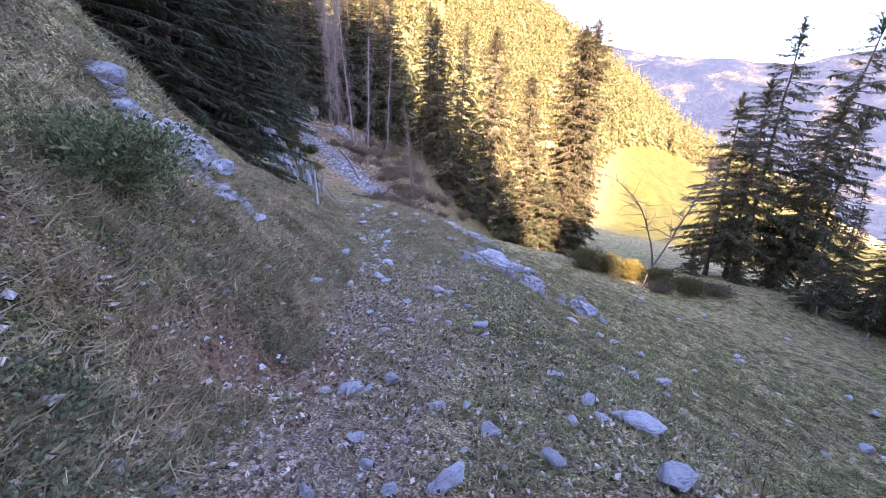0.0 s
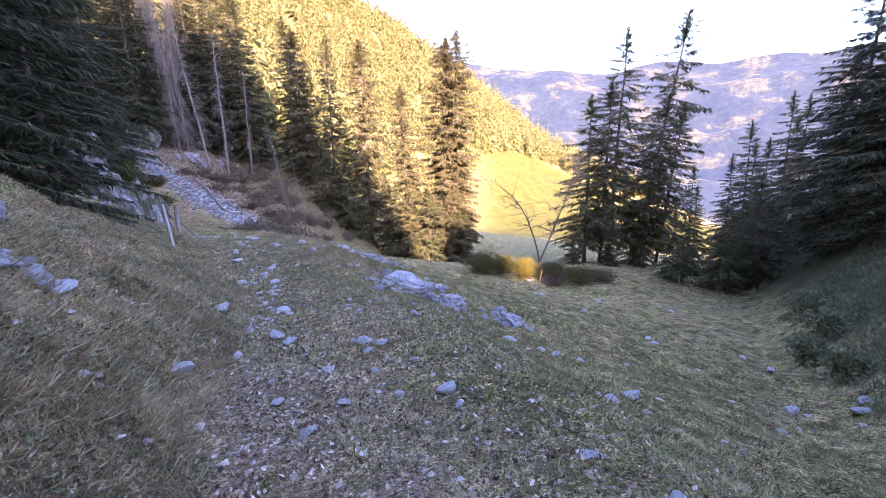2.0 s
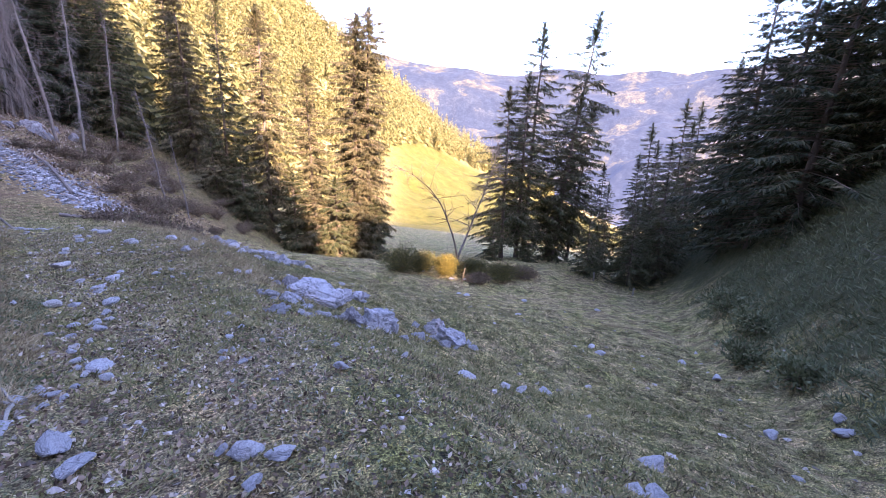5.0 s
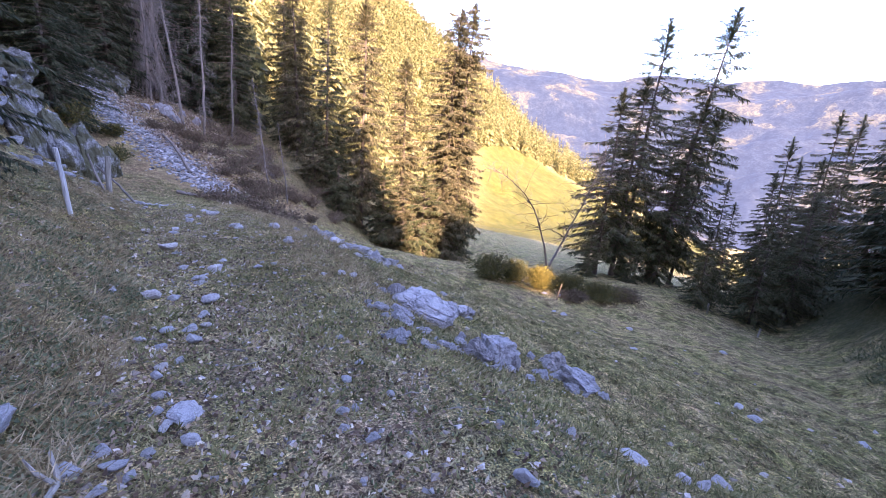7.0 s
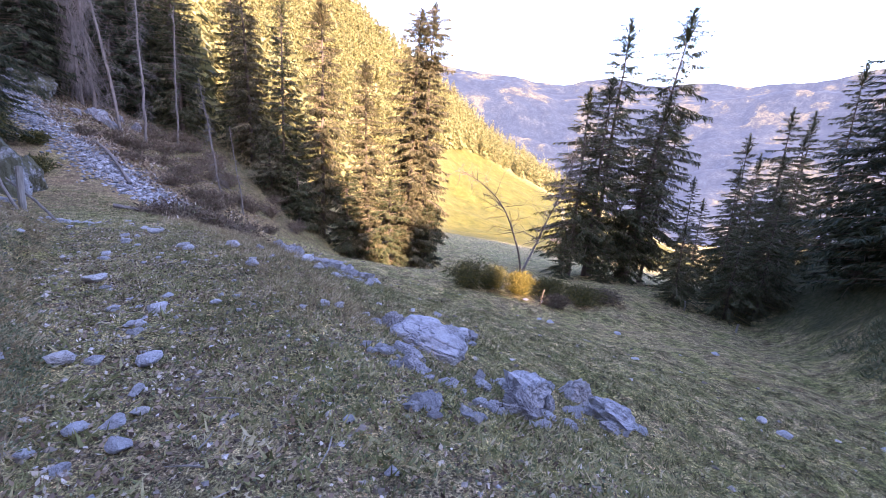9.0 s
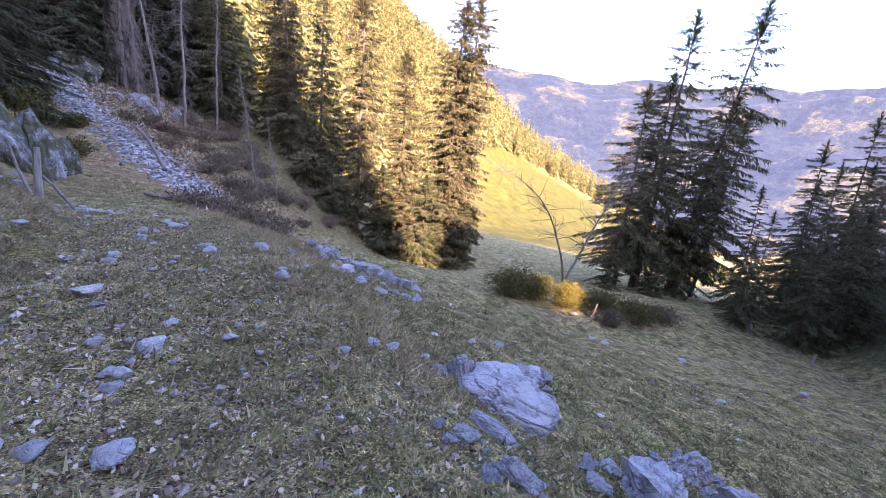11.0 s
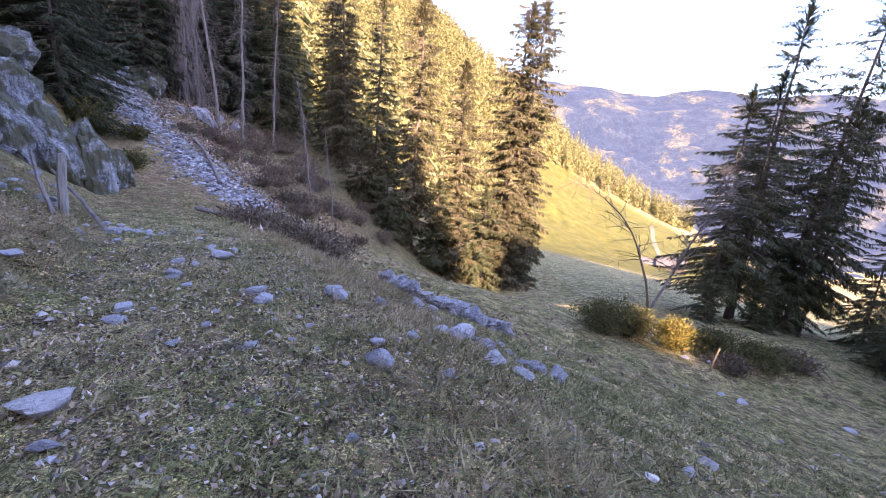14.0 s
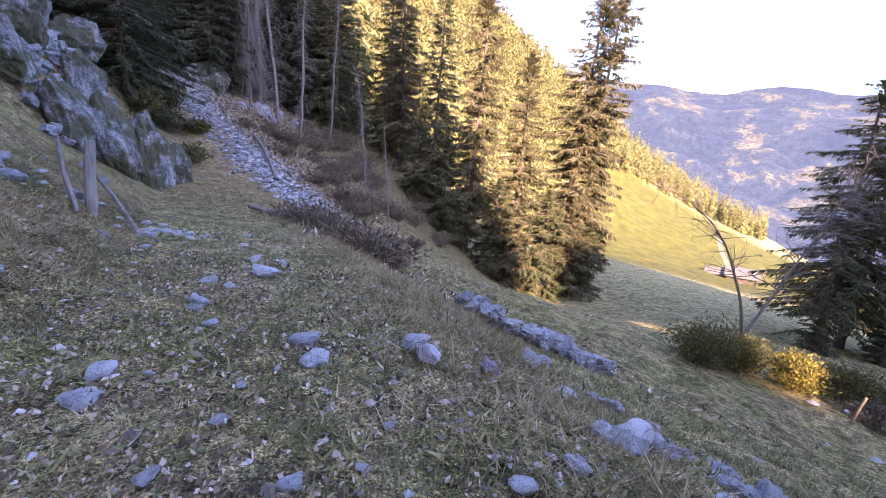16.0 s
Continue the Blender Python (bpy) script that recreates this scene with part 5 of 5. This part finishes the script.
bare_tree(9.4, 35.4, [(0, 0, 0), (-0.2, 0.2, 1.6), (-0.9, 1.0, 4.0), (-1.7, 1.6, 5.4), (-3.1, 2.3, 6.7), (-4.6, 2.8, 7.2)], 0.085, 46, 91, 2.2, MAT_TWIG, "crooked bare dark tree bending to one side")
bare_tree(9.2, 35.0, [(0, 0, 0), (0.7, 0.1, 1.6), (1.6, 0.2, 3.8), (2.5, 0.1, 6.2), (3.1, -0.2, 8.6)], 0.095, 80, 92, 2.1, MAT_DEAD, "leaning bare pale tree with fine twigs")
bare_tree(11.6, 9.4, [(0, 0, 0), (-0.1, 0, 0.5), (-0.15, 0, 0.9), (0.05, 0, 1.5)], 0.03, 26, 93, 0.9, MAT_DEAD, "pale leafless shrub on the shaded bank")


# ---- leaning trunk, posts and dead wood ----
def timber(name, points, radii, mat, label, category, group="", sides=10):
    pts = np.array(points, float)
    s = np.linspace(0, 1, len(pts))
    ss = np.linspace(0, 1, 9)
    p = np.stack([np.interp(ss, s, pts[:, c]) for c in range(3)], -1)
    r = np.interp(ss, s, radii)
    v, q = tube(p, r, sides)
    g = np.random.default_rng(len(label))
    v = v + g.normal(0, min(0.006, 0.12 * max(radii)), v.shape)
    n = len(v)
    cap = np.array([[n, n - sides + k, n - sides + (k + 1) % sides, n] for k in range(sides)])
    bm_v = np.concatenate([v, p[-1:] + [[0, 0, 0.012]]])
    me = bpy.data.meshes.new(name)
    faces = [list(map(int, f)) for f in q] + [[int(c[0]), int(c[1]), int(c[2])] for c in cap]
    me.from_pydata([tuple(map(float, a)) for a in bm_v], [], faces)
    me.materials.append(mat)
    return tagged(new(name, me), label, category, group)


def post(x, y, tall, radius, lean, mat, label, group="fence posts"):
    z = hz(x, y)
    return timber("fence_post", [(x, y, z - 0.25), (x + lean[0] * 0.5, y + lean[1] * 0.5, z + tall * 0.5), (x + lean[0], y + lean[1], z + tall)], [radius, radius, radius * 0.92], mat, label, "post", group)


MAT_POST = bark_material("weathered_post", (0.20, 0.18, 0.155), (0.36, 0.33, 0.30))
MAT_WHITE = bark_material("whitewashed_wood", (0.34, 0.34, 0.35), (0.56, 0.56, 0.58))
post(-7.72, 14.12, 1.22, 0.04, (-0.10, 0.0), MAT_WHITE, "whitish weathered fence post beside the trail")
post(-10.24, 19.2, 1.05, 0.075, (0.02, 0.1), MAT_POST, "thick grey weathered fence post beside the trail")
post(17.2, 24.6, 0.5, 0.05, (0.06, 0), MAT_POST, "short grey stake at the slope's edge")
post(16.4, 27.4, 0.6, 0.05, (-0.05, 0), MAT_POST, "short grey stake at the slope's edge")
post(6.2, 24.9, 0.8, 0.035, (0.18, 0), MAT_TWIG, "brown leaning stake among bushes")
z = hz(-10.3, 18.9)
timber("dead_branch", [(-10.15, 18.9, z - 0.05), (-10.5, 19.1, z + 0.5), (-10.75, 19.3, z + 0.98)], [0.034, 0.03, 0.026], MAT_DEAD, "pale peeled branch leaning beside the post", "branch")
timber("dead_branch", [(-9.6, 19.4, hz(-9.6, 19.4)), (-10.2, 19.6, hz(-10.2, 19.6) + 0.4), (-10.95, 19.9, hz(-10.95, 19.9) + 0.8)], [0.03, 0.03, 0.025], MAT_DEAD, "thin grey branch leaning on the bank", "branch")
z = hz(-3.15, 7.45)
timber("root_piece", [(-3.1, 7.2, z + 0.02), (-3.16, 7.36, z + 0.07), (-3.2, 7.5, z + 0.05), (-3.32, 7.62, z + 0.12)], [0.008, 0.014, 0.012, 0.006], MAT_POST, "pale broken root lying on the trail", "branch")
timber("root_piece", [(-3.2, 7.48, z + 0.05), (-3.3, 7.5, z + 0.1), (-3.36, 7.52, z + 0.16)], [0.012, 0.009, 0.005], MAT_POST, "pale stub of a broken root", "branch")
for i in range(26):
    y = rnd.uniform(2, 18)
    x, a, L = float(trail_x(y)) + rnd.gauss(0, 1.3), rnd.uniform(0, 6.28), rnd.uniform(0.12, 0.34)
    x2, y2 = x + L * math.cos(a), y + L * math.sin(a)
    timber("dead_twig", [(x, y, hz(x, y) + 0.02), ((x + x2) / 2 + 0.02, (y + y2) / 2, hz((x + x2) / 2, (y + y2) / 2) + 0.03), (x2, y2, hz(x2, y2) + 0.02)], [0.006, 0.005, 0.003], MAT_POST, "thin dry twig lying on the trail", "twig", "twigs strewn on the trail", 5)
x, y = 14.6, 11.4
z = hz(x, y)
timber("leaning_trunk", [(x, y, z - 0.4), (x + 0.3, y + 0.1, z + 1.2), (x + 1.6, y + 0.6, z + 5), (x + 4.4, y + 1.8, z + 13)], [0.46, 0.36, 0.30, 0.12], MAT_BARK, "thick bare leaning trunk on the shaded bank", "trunk", sides=14)
for i, (x, y, L, a, lift) in enumerate(((-14.5, 33.5, 4.5, 2.2, 0.2), (-18.5, 41.5, 6.0, 2.15, 0.3), (-16.2, 36.0, 3.6, 2.3, 0.25), (-12.0, 26.6, 2.2, 0.4, 0.15), (-8.0, 23.2, 1.2, 0.9, 0.2))):
    x2, y2 = x + L * math.cos(a), y + L * math.sin(a)
    timber("fallen_log", [(x, y, hz(x, y) + lift), ((x + x2) / 2, (y + y2) / 2, hz((x + x2) / 2, (y + y2) / 2) + lift + 0.1), (x2, y2, hz(x2, y2) + lift)], [0.09, 0.08, 0.05], MAT_DEAD, "fallen grey trunk lying by the scree", "log", "fallen logs by the scree")


# ---- farm in the valley ----
def farmhouse(x, y, turn):
    root = new("farmhouse")
    root.matrix_world = pose(x, y, hz(x, y) - 0.5, 0, 0, turn)
    wall_m, t, b = material("farm_wall", 0.9)
    t.links.new(ramp(t, tex_noise(t, 2, 4), [(0.3, (0.06, 0.042, 0.03)), (0.7, (0.11, 0.085, 0.06))]), b.inputs["Base Color"])
    roof_m, t, b = material("farm_roof", 0.6)
    t.links.new(ramp(t, tex_noise(t, 3, 4), [(0.3, (0.09, 0.075, 0.068)), (0.7, (0.15, 0.128, 0.118))]), b.inputs["Base Color"])
    glass_m, t, b = material("farm_pane", 0.2)
    b.inputs["Base Color"].default_value = (0.03, 0.035, 0.04, 1)
    for k, (ox, w, d, h, rise) in enumerate(((0, 9, 7, 2.6, 2.2), (-8, 5, 4, 2.0, 1.4))):
        v = np.array([[sx * w / 2 + ox, sy * d / 2, z] for z in (-2, h) for sx, sy in ((-1, -1), (1, -1), (1, 1), (-1, 1))] + [[ox - w / 2, 0, h + rise], [ox + w / 2, 0, h + rise]])
        me = bpy.data.meshes.new("wall")
        me.from_pydata([tuple(map(float, c)) for c in v], [], [(0, 1, 5, 4), (2, 3, 7, 6), (1, 2, 6, 9, 5), (3, 0, 4, 8, 7)])
        me.materials.append(wall_m)
        part("wall", me, root)
        for s in (-1, 1):
            e, hh = d / 2 + 0.9, h - 0.9 * rise / (d / 2)
            rv = [(ox - w / 2 - 0.8, s * e, hh), (ox + w / 2 + 0.8, s * e, hh), (ox + w / 2 + 0.8, 0, h + rise), (ox - w / 2 - 0.8, 0, h + rise)]
            rv = rv + [(a, bb, c + 0.25) for a, bb, c in rv]
            me = bpy.data.meshes.new("roof")
            me.from_pydata(rv, [], [(0, 1, 2, 3), (4, 5, 6, 7), (0, 1, 5, 4), (1, 2, 6, 5), (2, 3, 7, 6), (3, 0, 4, 7)])
            me.materials.append(roof_m)
            part("roof", me, root, "pale grey pitched roof")
        for wx in (-0.3, 0.0, 0.3):
            cx = ox + wx * w
            me = bpy.data.meshes.new("window")
            me.from_pydata([(cx - 0.5, -d / 2 - 0.03, 1.2), (cx + 0.5, -d / 2 - 0.03, 1.2), (cx + 0.5, -d / 2 - 0.03, 2.5), (cx - 0.5, -d / 2 - 0.03, 2.5)], [], [(0, 1, 2, 3)])
            me.materials.append(glass_m)
            part("window", me, root)
    tagged(root, "small farmhouse with pale pitched roofs in the meadow", "house")


farmhouse(88, 170, -25)


def track():
    m, t, b = material("farm_track", 0.95)
    t.links.new(ramp(t, tex_noise(t, 0.8, 5), [(0.3, (0.12, 0.105, 0.065)), (0.7, (0.19, 0.165, 0.11))]), b.inputs["Base Color"])
    s = np.linspace(0, 1, 40)
    az, r = np.radians(np.interp(s, [0, 0.3, 0.7, 1], [27.6, 26.4, 25.6, 25.6])), np.interp(s, [0, 1], [180, 285])
    x, y = r * np.sin(az), r * np.cos(az)
    v = []
    for k in (-1.2, -0.4, 0.4, 1.2):
        v.append(np.stack([x + k, y, height(x + k, y) + 0.12], -1))
    v = np.stack(v, 1).reshape(-1, 3)
    q = np.array([[i * 4 + j, i * 4 + j + 1, (i + 1) * 4 + j + 1, (i + 1) * 4 + j] for i in range(39) for j in range(3)])
    tagged(new("road", mesh_of("road", v, q, m, True)), "pale gravel farm track climbing through the meadow", "road", kind="structure")


track()
